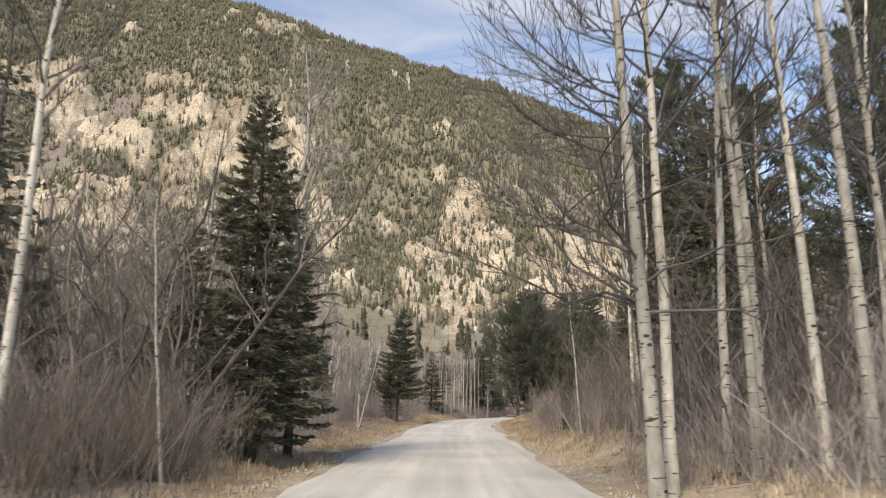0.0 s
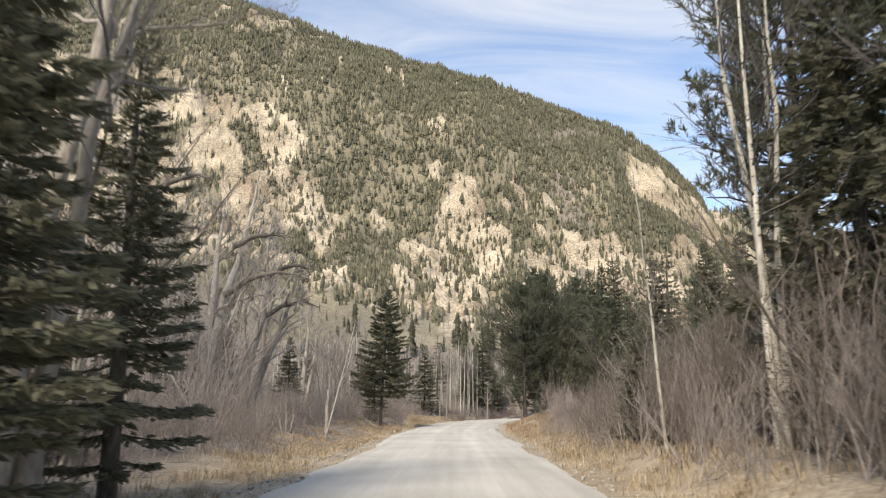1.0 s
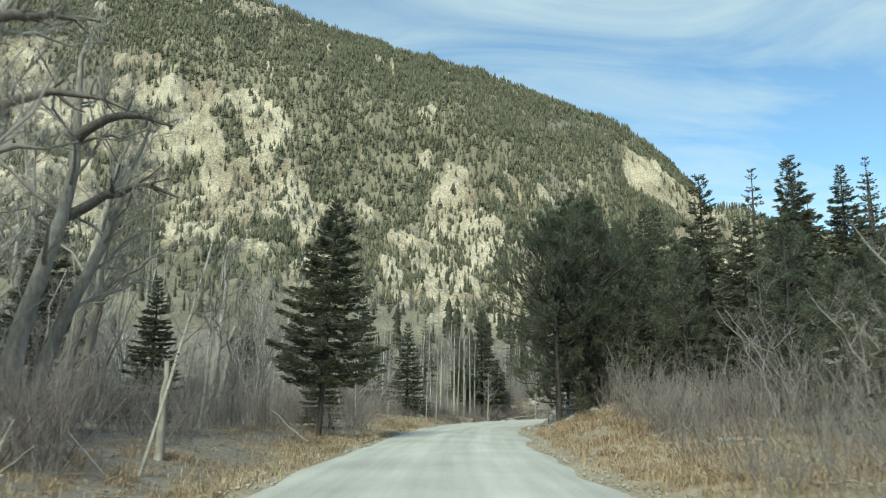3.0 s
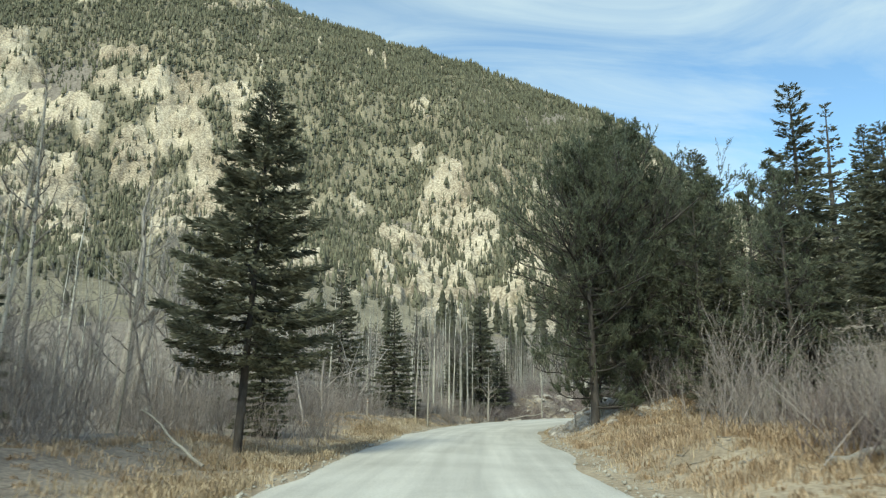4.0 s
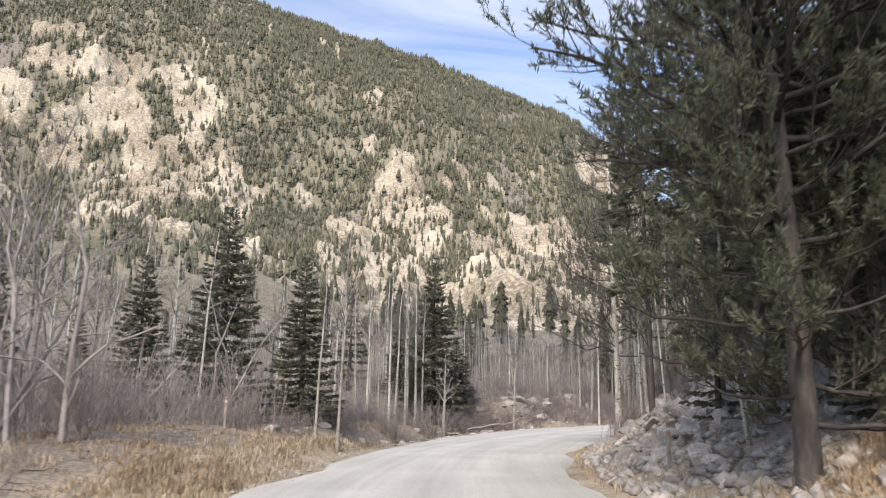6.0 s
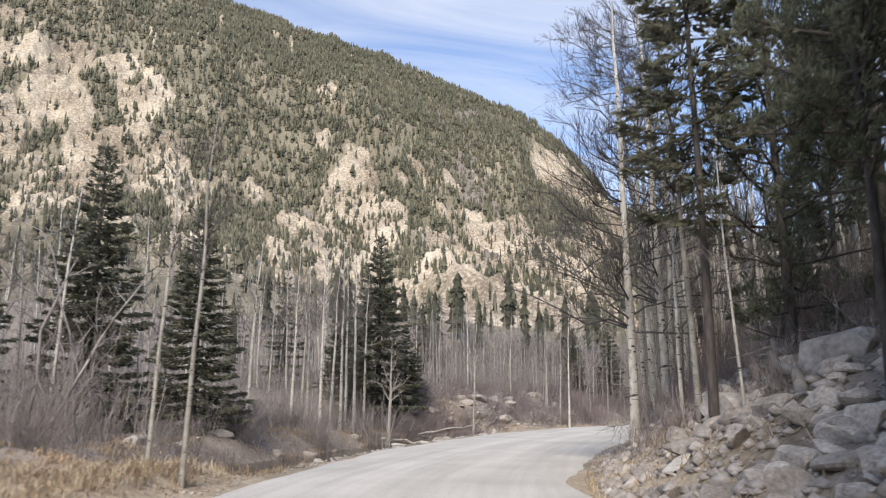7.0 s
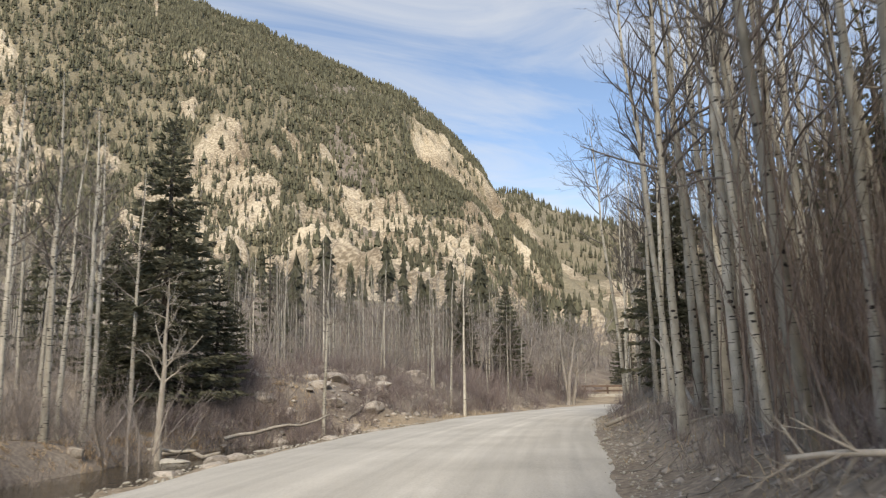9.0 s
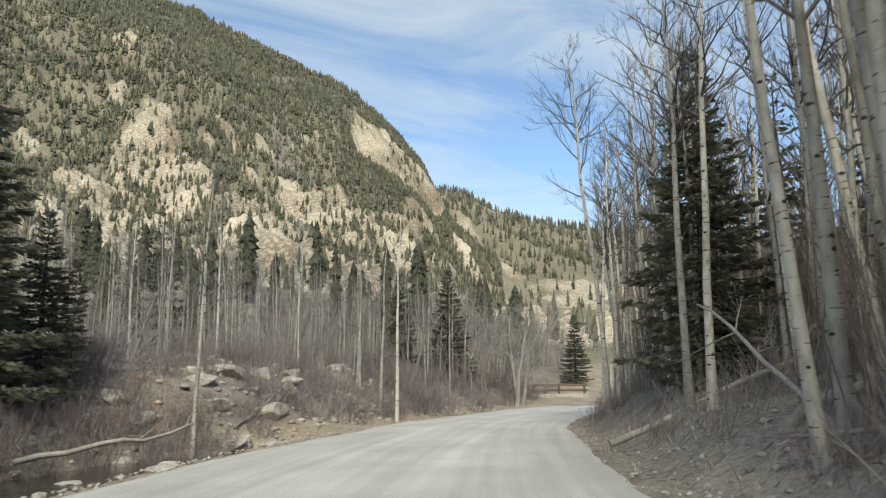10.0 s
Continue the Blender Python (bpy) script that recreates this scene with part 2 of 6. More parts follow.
WATER.node_tree.links.new(_t.outputs["Object"], _n.inputs["Vector"])
WATER.node_tree.links.new(_n.outputs["Fac"], _p.inputs["Height"])
WATER.node_tree.links.new(_p.outputs[0], _b.inputs["Normal"])

# ---- numbers: noise, meshes, tubes ----
rng = np.random.default_rng(7)


def smooth(v, a, b):
    t = np.clip((np.asarray(v, float) - a) / (b - a), 0, 1)
    return t * t * (3 - 2 * t)


def vnoise(x, y, seed=0):
    """Value noise in -1 to 1."""
    x, y = np.asarray(x, float), np.asarray(y, float)
    xi, yi = np.floor(x).astype(np.int64), np.floor(y).astype(np.int64)
    fx, fy = x - xi, y - yi
    fx, fy = fx * fx * (3 - 2 * fx), fy * fy * (3 - 2 * fy)

    def h(a, b):
        k = (a * 374761393 + b * 668265263 + seed * 974711) & 0x7FFFFFFF
        k = ((k ^ (k >> 13)) * 1274126177) & 0x7FFFFFFF
        return ((k ^ (k >> 16)) & 0xFFFF) / 32767.5 - 1

    return ((h(xi, yi) * (1 - fx) + h(xi + 1, yi) * fx) * (1 - fy)
            + (h(xi, yi + 1) * (1 - fx) + h(xi + 1, yi + 1) * fx) * fy)


def fbm(x, y, octaves=4, seed=0, gain=0.5):
    total, amp = 0, 1.0
    for o in range(octaves):
        total = total + amp * vnoise(x * 2 ** o + 17.3 * o, y * 2 ** o - 9.1 * o, seed + o)
        amp *= gain
    return total


def mesh_of(name, verts, faces, mats, index=None, shade=False):
    """verts: n x 3; faces: list of integer arrays (n x 3 or n x 4); index: material number for each array."""
    me = bpy.data.meshes.new(name)
    verts = np.asarray(verts, np.float32)
    faces = [np.asarray(f, np.int32) for f in faces]
    keep = [i for i, f in enumerate(faces) if len(f)]
    me.vertices.add(len(verts)); me.vertices.foreach_set("co", verts.ravel())
    loops = np.concatenate([faces[i].ravel() for i in keep])
    sizes = np.concatenate([np.full(len(faces[i]), faces[i].shape[1]) for i in keep])
    me.loops.add(len(loops)); me.loops.foreach_set("vertex_index", loops)
    me.polygons.add(len(sizes))
    me.polygons.foreach_set("loop_start", np.concatenate([[0], np.cumsum(sizes)[:-1]]).astype(np.int32))
    for m in (mats if isinstance(mats, (list, tuple)) else [mats]):
        me.materials.append(m)
    if index is not None:
        me.polygons.foreach_set("material_index", np.concatenate([np.full(len(faces[i]), index[i]) for i in keep]).astype(np.int32))
    if shade:
        me.polygons.foreach_set("use_smooth", np.ones(len(sizes), bool))
    me.update(calc_edges=True)
    me.validate()
    return me


class Pile:
    """Gathers pieces of geometry for one mesh."""

    def __init__(self):
        self.v, self.f, self.i, self.n = [], [], [], 0

    def add(self, v, f, index=0):
        v = np.asarray(v, float).reshape(-1, 3)
        self.v.append(v); self.f.append(np.asarray(f) + self.n); self.i.append(index)
        self.n += len(v)
        return self

    def mesh(self, name, mats, shade=False):
        return mesh_of(name, np.concatenate(self.v), self.f, mats, self.i, shade)


def unit(a):
    return a / np.maximum(np.linalg.norm(a, axis=-1, keepdims=True), 1e-9)


def tubes(P, R, sides=4):
    """Many tapered tubes at once: P n x k x 3 along the middle, R n x k."""
    P, R = np.asarray(P, float), np.asarray(R, float)
    n, k, _ = P.shape
    tan = unit(np.gradient(P, axis=1))
    ref = np.where(np.abs(tan[..., 2:3]) > 0.9, np.array([1.0, 0, 0]), np.array([0, 0, 1.0]))
    a = unit(np.cross(tan, ref)); b = np.cross(tan, a)
    ang = np.arange(sides) / sides * 2 * math.pi
    ring = (P[:, :, None] + R[:, :, None, None] * (np.cos(ang)[None, None, :, None] * a[:, :, None] + np.sin(ang)[None, None, :, None] * b[:, :, None]))
    base = (np.arange(n) * k * sides)[:, None, None] + (np.arange(k - 1) * sides)[None, :, None]
    j = np.arange(sides)[None, None, :]
    j2 = (np.arange(sides) + 1) % sides
    j2 = j2[None, None, :]
    quads = np.stack([base + j, base + j2, base + sides + j2, base + sides + j], -1).reshape(-1, 4)
    return ring.reshape(-1, 3), quads


def part(name, me, parent=None, label=""):
    ob = new(name, me)
    ob.parent = parent
    if label:
        ob["label"] = label
    return ob


def base_at(name, x, y, z, label, category, group="", kind="", turn=0.0, scale=1.0):
    ob = new(name)
    ob.empty_display_size = 0.3
    ob.matrix_basis = pose(x, y, z, 0, 0, turn) @ Matrix.Scale(scale, 4)
    return tagged(ob, label, category, group, kind)


# ---- the lie of the land ----
ROAD_Y = (-400, 0, 40, 60, 70, 80, 90, 98.5, 109.6, 119.8, 128, 141, 150, 161, 179, 200, 260, 700)
ROAD_X = (-0.2, -0.3, -0.3, -0.1, 0.35, 0.95, 1.9, 3.3, 7.1, 11.6, 15.4, 22.4, 29, 38, 53, 71, 125, 560)
_ys = np.arange(-400, 700, 1.0)
_xs = np.interp(_ys, ROAD_Y, ROAD_X)
_k = np.hanning(15); _k /= _k.sum()
_xs = np.convolve(np.pad(_xs, 7, mode="edge"), _k, "valid")


def road_mid(y):
    return np.interp(y, _ys, _xs)


def road_slope(y):
    return (road_mid(np.asarray(y) + 2) - road_mid(np.asarray(y) - 2)) / 4


def road_half(y):
    return np.interp(y, (0, 60, 90, 109, 120, 128, 140, 155, 200), (3.1, 3.05, 3.15, 3.8, 4.25, 4.4, 4.0, 3.6, 3.3))


def road_off(x, y):
    """Metres to the right of the road's middle, straight across it."""
    s = road_slope(y)
    return (np.asarray(x) - road_mid(y)) / np.sqrt(1 + s * s)


O_MT = (0.0, 60.0)
PROFILE_U = (0.0, 0.08, 0.16, 0.28, 0.40, 0.48, 0.55, 0.63, 0.73, 0.89, 1.0, 1.12, 1.4)
PROFILE_P = (0.0, 0.004, 0.03, 0.082, 0.145, 0.205, 0.275, 0.425, 0.625, 0.86, 1.0, 0.985, 0.6)


def ridge_far(az):
    return np.interp(az, (-60, -20, 0, 9, 14, 19, 30, 60), (1000, 980, 905, 875, 868, 862, 720, 640))


def ridge_elev(az):
    return np.interp(az, (-75, -60, -40, -25, -20.5, -17, -10.7, -4.2, 2.7, 6.4, 9.5, 11.6, 13.4, 15.4, 17.6, 19.0, 19.7, 21, 26, 40, 75),
                     (12, 20, 26, 28.4, 29.2, 29.2, 28.0, 26.4, 25.0, 23.5, 22.3, 21.6, 20.8, 19.1, 17.15, 15.5, 14.1, 11.2, 7, 4, 3))


def hill_far(az):
    return np.interp(az, (-10, 10, 19, 30, 60), (1250, 1250, 1200, 1100, 1000))


def hill_elev(az):
    return np.interp(az, (-10, 10, 16, 19, 22, 24, 27, 30.5, 45, 70, 90), (6, 9, 12.5, 14.2, 13.9, 12.7, 11.6, 10.9, 9.6, 8, 6))


SLAB_U = (0.0, 0.08, 0.16, 0.28, 0.40, 0.48, 0.55, 0.63, 0.73, 0.80, 0.852, 0.905, 1.0, 1.12, 1.4)
SLAB_P = (0.0, 0.004, 0.03, 0.082, 0.145, 0.205, 0.275, 0.40, 0.535, 0.615, 0.675, 0.845, 1.0, 0.985, 0.6)


def slab_share(az):
    """Where the steep bare slab stands below the ridge, 0 to 1."""
    return smooth(az, 12.6, 14.6) * (1 - smooth(az, 19.6, 20.7))


def slope_z(az, r, far=ridge_far, elev=ridge_elev):
    R = far(az)
    p = np.interp(r / R, PROFILE_U, PROFILE_P)
    if far is ridge_far:
        p = p + slab_share(az) * (np.interp(r / R, SLAB_U, SLAB_P) - p)
    return R * np.tan(np.radians(elev(az))) * p


def land(x, y):
    x, y = np.asarray(x, float), np.asarray(y, float)
    d, w = road_off(x, y), road_half(y)
    e = np.abs(d) - w
    rough = 0.16 * fbm(x * 0.35, y * 0.35, 3, 3) + 0.35 * fbm(x * 0.06, y * 0.06, 2, 5)
    # left of the road: shallow ditch, thicket floor, creek bed, stony bank
    zl = -0.16 * smooth(e, 0.2, 1.0) + 0.42 * smooth(e, 1.6, 5) + 0.7 * smooth(e, 10, 40)
    zl = zl + 0.5 * smooth(y, 84, 91) * (1 - smooth(y, 98, 102)) * smooth(e, 0.2, 0.9) * (1 - smooth(e, 5, 9))
    creek = smooth(y, 99, 106) * (1 - smooth(y, 137, 143))
    zl = zl - creek * 1.35 * smooth(e, 0.15, 1.3) * (1 - smooth(e, 4.6, 6.8))
    zl = zl + 2.5 * smooth(y, 132, 146) * smooth(e, 1.8 + 4.0 * creek, 9.5 + 1.5 * creek) * (1 - 0.55 * smooth(y, 165, 190))
    # right of the road: grassy rise, stony cut bank, grove floor, hillside
    zr = 0.30 * smooth(e, 0.4, 2.2) + 0.055 * np.clip(e - 1, 0, 20) * smooth(y, 35, 65)
    bank = smooth(y, 73, 90) * (1 - smooth(y, 100, 108))
    zr = zr + bank * 0.50 * np.clip(e - 1.2, 0, 7)
    zr = zr + 0.42 * smooth(e, 0.3, 2.0) * smooth(y, 97, 104) + 0.12 * smooth(y, 100, 112) * np.clip(e - 1.5, 0, 9)
    zr = zr + np.minimum(0.40 * np.clip(e - 14, 0, 400), 95) * smooth(y, 20, 60) * (1 - smooth(y, 150, 330))
    z = np.where(d < 0, zl, zr) + rough * smooth(e, 0.3, 2.5)
    z = np.where(e < 0, -0.06, z - 0.03 * (1 - smooth(e, 0, 0.5)))
    return z


def ground_z(x, y):
    """Surface on which things stand: near land, the mountain's foot beyond."""
    x, y = np.asarray(x, float), np.asarray(y, float)
    az = np.degrees(np.arctan2(x - O_MT[0], y - O_MT[1]))
    r = np.hypot(x - O_MT[0], y - O_MT[1])
    foot = np.where(np.abs(az) < 75, slope_z(az, r), 0)
    k = smooth(r, 110, 175)
    return land(x, y) * (1 - k) + k * (np.maximum(foot, land(x, y) * (np.abs(az) > 17)) - 0.0)


def sheet(name, xs, ys, zf, mat, attrs=None, drop=None):
    X, Y = np.meshgrid(xs, ys)
    Z = zf(X, Y)
    nx, ny = len(xs), len(ys)
    i = np.arange(nx * ny).reshape(ny, nx)
    q = np.stack([i[:-1, :-1], i[:-1, 1:], i[1:, 1:], i[1:, :-1]], -1).reshape(-1, 4)
    me = mesh_of(name, np.stack([X, Y, Z], -1).reshape(-1, 3), [q], mat, shade=True)
    for key, val in (attrs or {}).items():
        a = me.attributes.new(key, "FLOAT", "POINT")
        a.data.foreach_set("value", val(X, Y).ravel().astype(np.float32))
    return new(name, me)


def lines(lo, hi, step, out_lo, out_hi, grow=1.12):
    mid = list(np.arange(lo, hi + step / 2, step))
    a, s = hi, step
    while a < out_hi:
        s *= grow; a += s; mid.append(a)
    a, s = lo, step
    while a > out_lo:
        s *= grow; a -= s; mid.insert(0, a)
    return np.array(mid)


def verge(X, Y):
    d, w = road_off(X, Y), road_half(Y)
    e = np.abs(d) - w
    strip = np.where(d < 0, 2.8, 2.8) + 1.2 * fbm(X * 0.2, Y * 0.2, 2, 9)
    meadow = smooth(Y, 56, 64) * (1 - smooth(Y, 76, 83)) * (d > 0) * 6
    fade = 1 - np.where(d > 0, 0.75, 0.15) * smooth(Y, 98, 106)
    return (1 - smooth(e, (strip + meadow) * 0.6, strip + meadow + 0.8)) * fade


ground = sheet("ground", lines(-28, 62, 0.7, -2600, 2600), lines(-20, 196, 0.8, -2600, 2900, 1.1),
               lambda x, y: ground_z(x, y) - 9.0 * smooth(np.hypot(x - O_MT[0], y - O_MT[1]), 172, 230), EARTH, {"verge": verge})
tagged(ground, "brown valley floor of earth, litter and dry grass", "ground", kind="structure")

# road: packed gravel with a low crown and ragged edges
yy = np.arange(-150, 262, 0.7)
cols = np.linspace(-1, 1, 19)
mid, hw, sl = road_mid(yy), road_half(yy), road_slope(yy)
nrm = np.stack([1 / np.sqrt(1 + sl ** 2), -sl / np.sqrt(1 + sl ** 2)], -1)
edge_l = hw + 0.25 * fbm(yy * 0.22, yy * 0 + 2, 3, 21)
edge_r = hw + (0.25 - 0.17 * smooth(yy, 98, 106)) * fbm(yy * 0.22, yy * 0 + 8, 3, 22)
off = np.where(cols[None, :] < 0, cols[None, :] * edge_l[:, None], cols[None, :] * edge_r[:, None])
RX = mid[:, None] + nrm[:, 0:1] * off
RY = yy[:, None] + nrm[:, 1:2] * off
RZ = 0.05 * (1 - cols[None, :] ** 2) - 0.10 * smooth(np.abs(cols), 0.9, 1.0)[None, :] + 0.012 * fbm(RX * 0.9, RY * 0.25, 3, 23)
ii = np.arange(RX.size).reshape(RX.shape)
rq = np.stack([ii[:-1, :-1], ii[:-1, 1:], ii[1:, 1:], ii[1:, :-1]], -1).reshape(-1, 4)
road_me = mesh_of("road", np.stack([RX, RY, RZ], -1).reshape(-1, 3), [rq], GRAVEL, shade=True)
uv = road_me.uv_layers.new(name="along")
uvs = np.stack([off / 3.2, np.repeat(yy[:, None], off.shape[1], 1)], -1).reshape(-1, 2)
uv.data.foreach_set("uv", uvs[rq.ravel()].astype(np.float32).ravel())
road = tagged(new("road", road_me), "pale packed gravel road curving through the valley", "road", kind="structure")

# ---- mountain ----


# bare outcrops on the face, each a streak: bearing and share of the way up at both ends, half width in degrees, weight
CLIFFS_CREST = ((-16.2, 0.880, -13.9, 0.932, 0.67, 1.10), (-18.1, 0.826, -17.7, 0.840, 0.42, 0.80), (-11.7, 0.940, -11.1, 0.949, 0.25, 0.80),
                (-14.7, 0.767, -13.4, 0.689, 0.21, 0.70), (-9.4, 0.848, -9.4, 0.813, 0.21, 0.70), (-4.3, 0.916, -4.1, 0.855, 0.17, 0.60),)
CLIFFS_CHUTE = ((-3.6, 0.726, -0.8, 0.726, 0.37, 0.75), (-1.8, 0.711, 0.3, 0.681, 0.37, 0.70), (-1.3, 0.645, 0.3, 0.633, 0.83, 1.00),
                (-0.1, 0.602, -0.8, 0.560, 0.58, 0.80), (1.0, 0.602, 2.6, 0.539, 1.58, 1.15), (-3.5, 0.520, -1.5, 0.466, 0.83, 0.90),
                (-0.8, 0.470, 0.6, 0.427, 1.41, 1.00), (-1.5, 0.447, 2.1, 0.402, 0.50, 1.10), (-4.2, 0.442, -3.4, 0.313, 0.62, 0.80),
                (3.0, 0.616, 4.4, 0.602, 0.33, 0.80), (-7.0, 0.593, -6.0, 0.562, 0.42, 0.55), (4.9, 0.635, 6.2, 0.625, 0.42, 0.50),
                (1.3, 0.301, -0.6, 0.262, 0.58, 0.70),)
CLIFFS_SLAB = ((9.3, 0.605, 10.6, 0.577, 0.54, 0.80),
               (11.0, 0.525, 12.4, 0.569, 0.92, 1.00), (17.9, 0.638, 18.3, 0.703, 0.83, 1.10), (15.7, 0.595, 16.3, 0.620, 0.46, 0.70),
               (7.6, 0.642, 9.3, 0.642, 0.42, 0.50),)
CLIFFS_LEFT = ((-22.0, 0.654, -18.2, 0.661, 0.83, 1.00), (-20.1, 0.621, -18.4, 0.614, 1.00, 1.00), (-17.2, 0.651, -15.3, 0.669, 0.67, 0.90),
               (-15.8, 0.637, -14.1, 0.610, 0.62, 0.90), (-13.9, 0.657, -13.1, 0.639, 0.46, 1.00), (-23.0, 0.580, -22.1, 0.573, 0.75, 0.90),
               (-24.9, 0.665, -23.0, 0.651, 0.54, 1.00), (-11.8, 0.566, -10.8, 0.500, 0.87, 1.25), (-14.3, 0.562, -15.6, 0.513, 1.00, 0.90),
               (-18.0, 0.563, -17.1, 0.555, 0.67, 0.70), (-19.7, 0.475, -17.9, 0.494, 1.16, 0.90), (-24.8, 0.711, -22.3, 0.695, 0.42, 0.80),
               (-10.9, 0.381, -9.5, 0.363, 0.50, 0.80), (-27.8, 0.639, -25.8, 0.616, 0.92, 0.90),)
CLIFFS_RIGHT = ((6.9, 0.515, 9.4, 0.522, 0.75, 0.75), (11.2, 0.528, 12.1, 0.503, 0.83, 1.00), (13.4, 0.524, 14.4, 0.554, 0.67, 0.80),
                (12.1, 0.419, 14.6, 0.412, 0.92, 0.90), (17.2, 0.612, 19.1, 0.692, 0.62, 1.00), (19.4, 0.994, 20.4, 0.859, 0.33, 0.80),
                (19.0, 0.558, 20.9, 0.602, 0.50, 0.90), (6.4, 0.414, 8.8, 0.397, 0.75, 0.75), (9.6, 0.572, 10.4, 0.585, 0.50, 0.60),
                (15.4, 0.609, 16.3, 0.647, 0.42, 0.60), (16.0, 0.470, 17.6, 0.527, 0.42, 0.90), (8.7, 0.266, 10.7, 0.282, 0.67, 0.70),
                (4.6, 0.300, 5.4, 0.408, 0.58, 0.60),)
OUTCROPS = CLIFFS_CREST + CLIFFS_CHUTE + CLIFFS_SLAB + CLIFFS_LEFT + CLIFFS_RIGHT + (
    (21.3, 0.72, 22.7, 0.66, 0.5, 1.1), (22.7, 0.645, 25.0, 0.595, 0.7, 1.1), (-34, 0.70, -29, 0.66, 1.4, 1.0), (-38, 0.55, -27, 0.52, 1.6, 0.9),
    (26, 0.5, 33, 0.55, 2.2, 0.9))


def slab_face(az, u):
    return slab_share(az - 0.35) * smooth(u, 0.832, 0.85) * (1 - smooth(u, 0.905, 0.925))


def cliffs(az, u):
    """How much bare rock shows, 0 to 1."""
    az, u = np.asarray(az, float), np.asarray(u, float)
    m = np.zeros(np.broadcast(az, u).shape)
    tall = np.interp(u, (0.3, 0.5, 0.6, 0.75, 0.95), (0.055, 0.038, 0.023, 0.022, 0.034))
    for a0, u0, a1, u1, w, weight in OUTCROPS:
        ax, ux = a1 - a0, (u1 - u0) / tall
        px, py = az - a0, (u - u0) / tall
        t = np.clip((px * ax + py * ux) / (ax * ax + ux * ux + 1e-6), 0, 1)
        far_ = np.hypot(px - t * ax, py - t * ux) / w
        m = np.maximum(m, weight * (1 - smooth(far_, 0.35, 1.9)))
    r = u * 900.0
    x = np.radians(az) * r
    m = np.maximum(m, slab_face(az, u) * (0.80 + 0.75 * fbm((x + 0.5 * r) / 9, r / 70, 4, 77, 0.65)))
    n = fbm(x / 34, r / 44, 5, 31, 0.72)
    low = 0.29 * smooth(0.58 - u, 0, 0.14) * smooth(u, 0.24, 0.34) + 0.46 * smooth(az, 3, 9) * smooth(0.66 - u, 0, 0.10) * smooth(u, 0.20, 0.30)
    low = low + 0.22 * smooth(az, -27, -23) * smooth(-8 - az, 0, 4) * smooth(u, 0.36, 0.44) * smooth(0.68 - u, 0, 0.04)
    return smooth(m * 1.12 + low + 0.47 * n, 0.42, 0.80)


def relief(az, r, R, seed):
    """Gullies down the slope and blocky outcrops, in metres."""
    u = r / R
    x = np.radians(az) * r
    gully = (1 - np.abs(fbm(x / 85 + 0.3 * fbm(x / 120, r / 150, 2, seed + 5), r / 420, 3, seed))) * 20 - 14
    rock = cliffs(az, u)
    block = (1 - np.abs(fbm(x / 30, r / 34, 5, seed + 9, 0.55))) * 6 * rock
    crag = 2.4 * fbm(x / 8, r / 9, 4, seed + 15, 0.65) * rock
    keep = smooth(u, 0.18, 0.4) * (1 - 0.7 * smooth(u, 0.9, 1.0))
    return (gully * 0.8 + block + crag + 3.0 * fbm(x / 14, r / 14, 3, seed + 3)) * keep + 2.2 * fbm(x / 9, r / 9, 2, seed + 7) * smooth(u, 0.85, 1)


def mountain_z(az, r):
    R = ridge_far(az)
    return slope_z(az, r) + relief(az, r, R, 40)


def far_hill_z(az, r):
    R = hill_far(az)
    return slope_z(az, r, hill_far, hill_elev) + 0.8 * relief(az, r, R, 70)


def fan(name, azs, us, far, zf, label):
    A, U = np.meshgrid(azs, us)
    r = U * far(A)
    X, Y = O_MT[0] + r * np.sin(np.radians(A)), O_MT[1] + r * np.cos(np.radians(A))
    near = ground_z(X, Y) - 2.0 * (1 - smooth(r, 140, 172))
    Z = near + smooth(r, 150, 215) * (zf(A, r) - near)
    nx, ny = len(azs), len(us)
    i = np.arange(nx * ny).reshape(ny, nx)
    q = np.stack([i[:-1, :-1], i[:-1, 1:], i[1:, 1:], i[1:, :-1]], -1).reshape(-1, 4)
    me = mesh_of(name, np.stack([X, Y, Z], -1).reshape(-1, 3), [q], MOUNTAIN, shade=False)
    a = me.attributes.new("rock", "FLOAT", "POINT")
    a.data.foreach_set("value", cliffs(A, U).ravel().astype(np.float32))
    return tagged(new(name, me), label, "mountain", kind="structure")


az_main = np.concatenate([np.linspace(-62, -34, 70)[:-1], np.linspace(-34, 27, 560), np.linspace(27, 62, 50)[1:]])
u_main = np.concatenate([np.linspace(0.13, 0.34, 50)[:-1], np.linspace(0.34, 1.02, 330), np.linspace(1.02, 1.4, 14)[1:]])
fan("mountain", az_main, u_main, ridge_far, mountain_z, "steep sunlit mountain of tan cliffs and conifer slopes")
fan("mountain_far", np.linspace(-8, 85, 300), np.linspace(0.12, 1.35, 190), hill_far, far_hill_z, "more distant rocky wooded hillside")


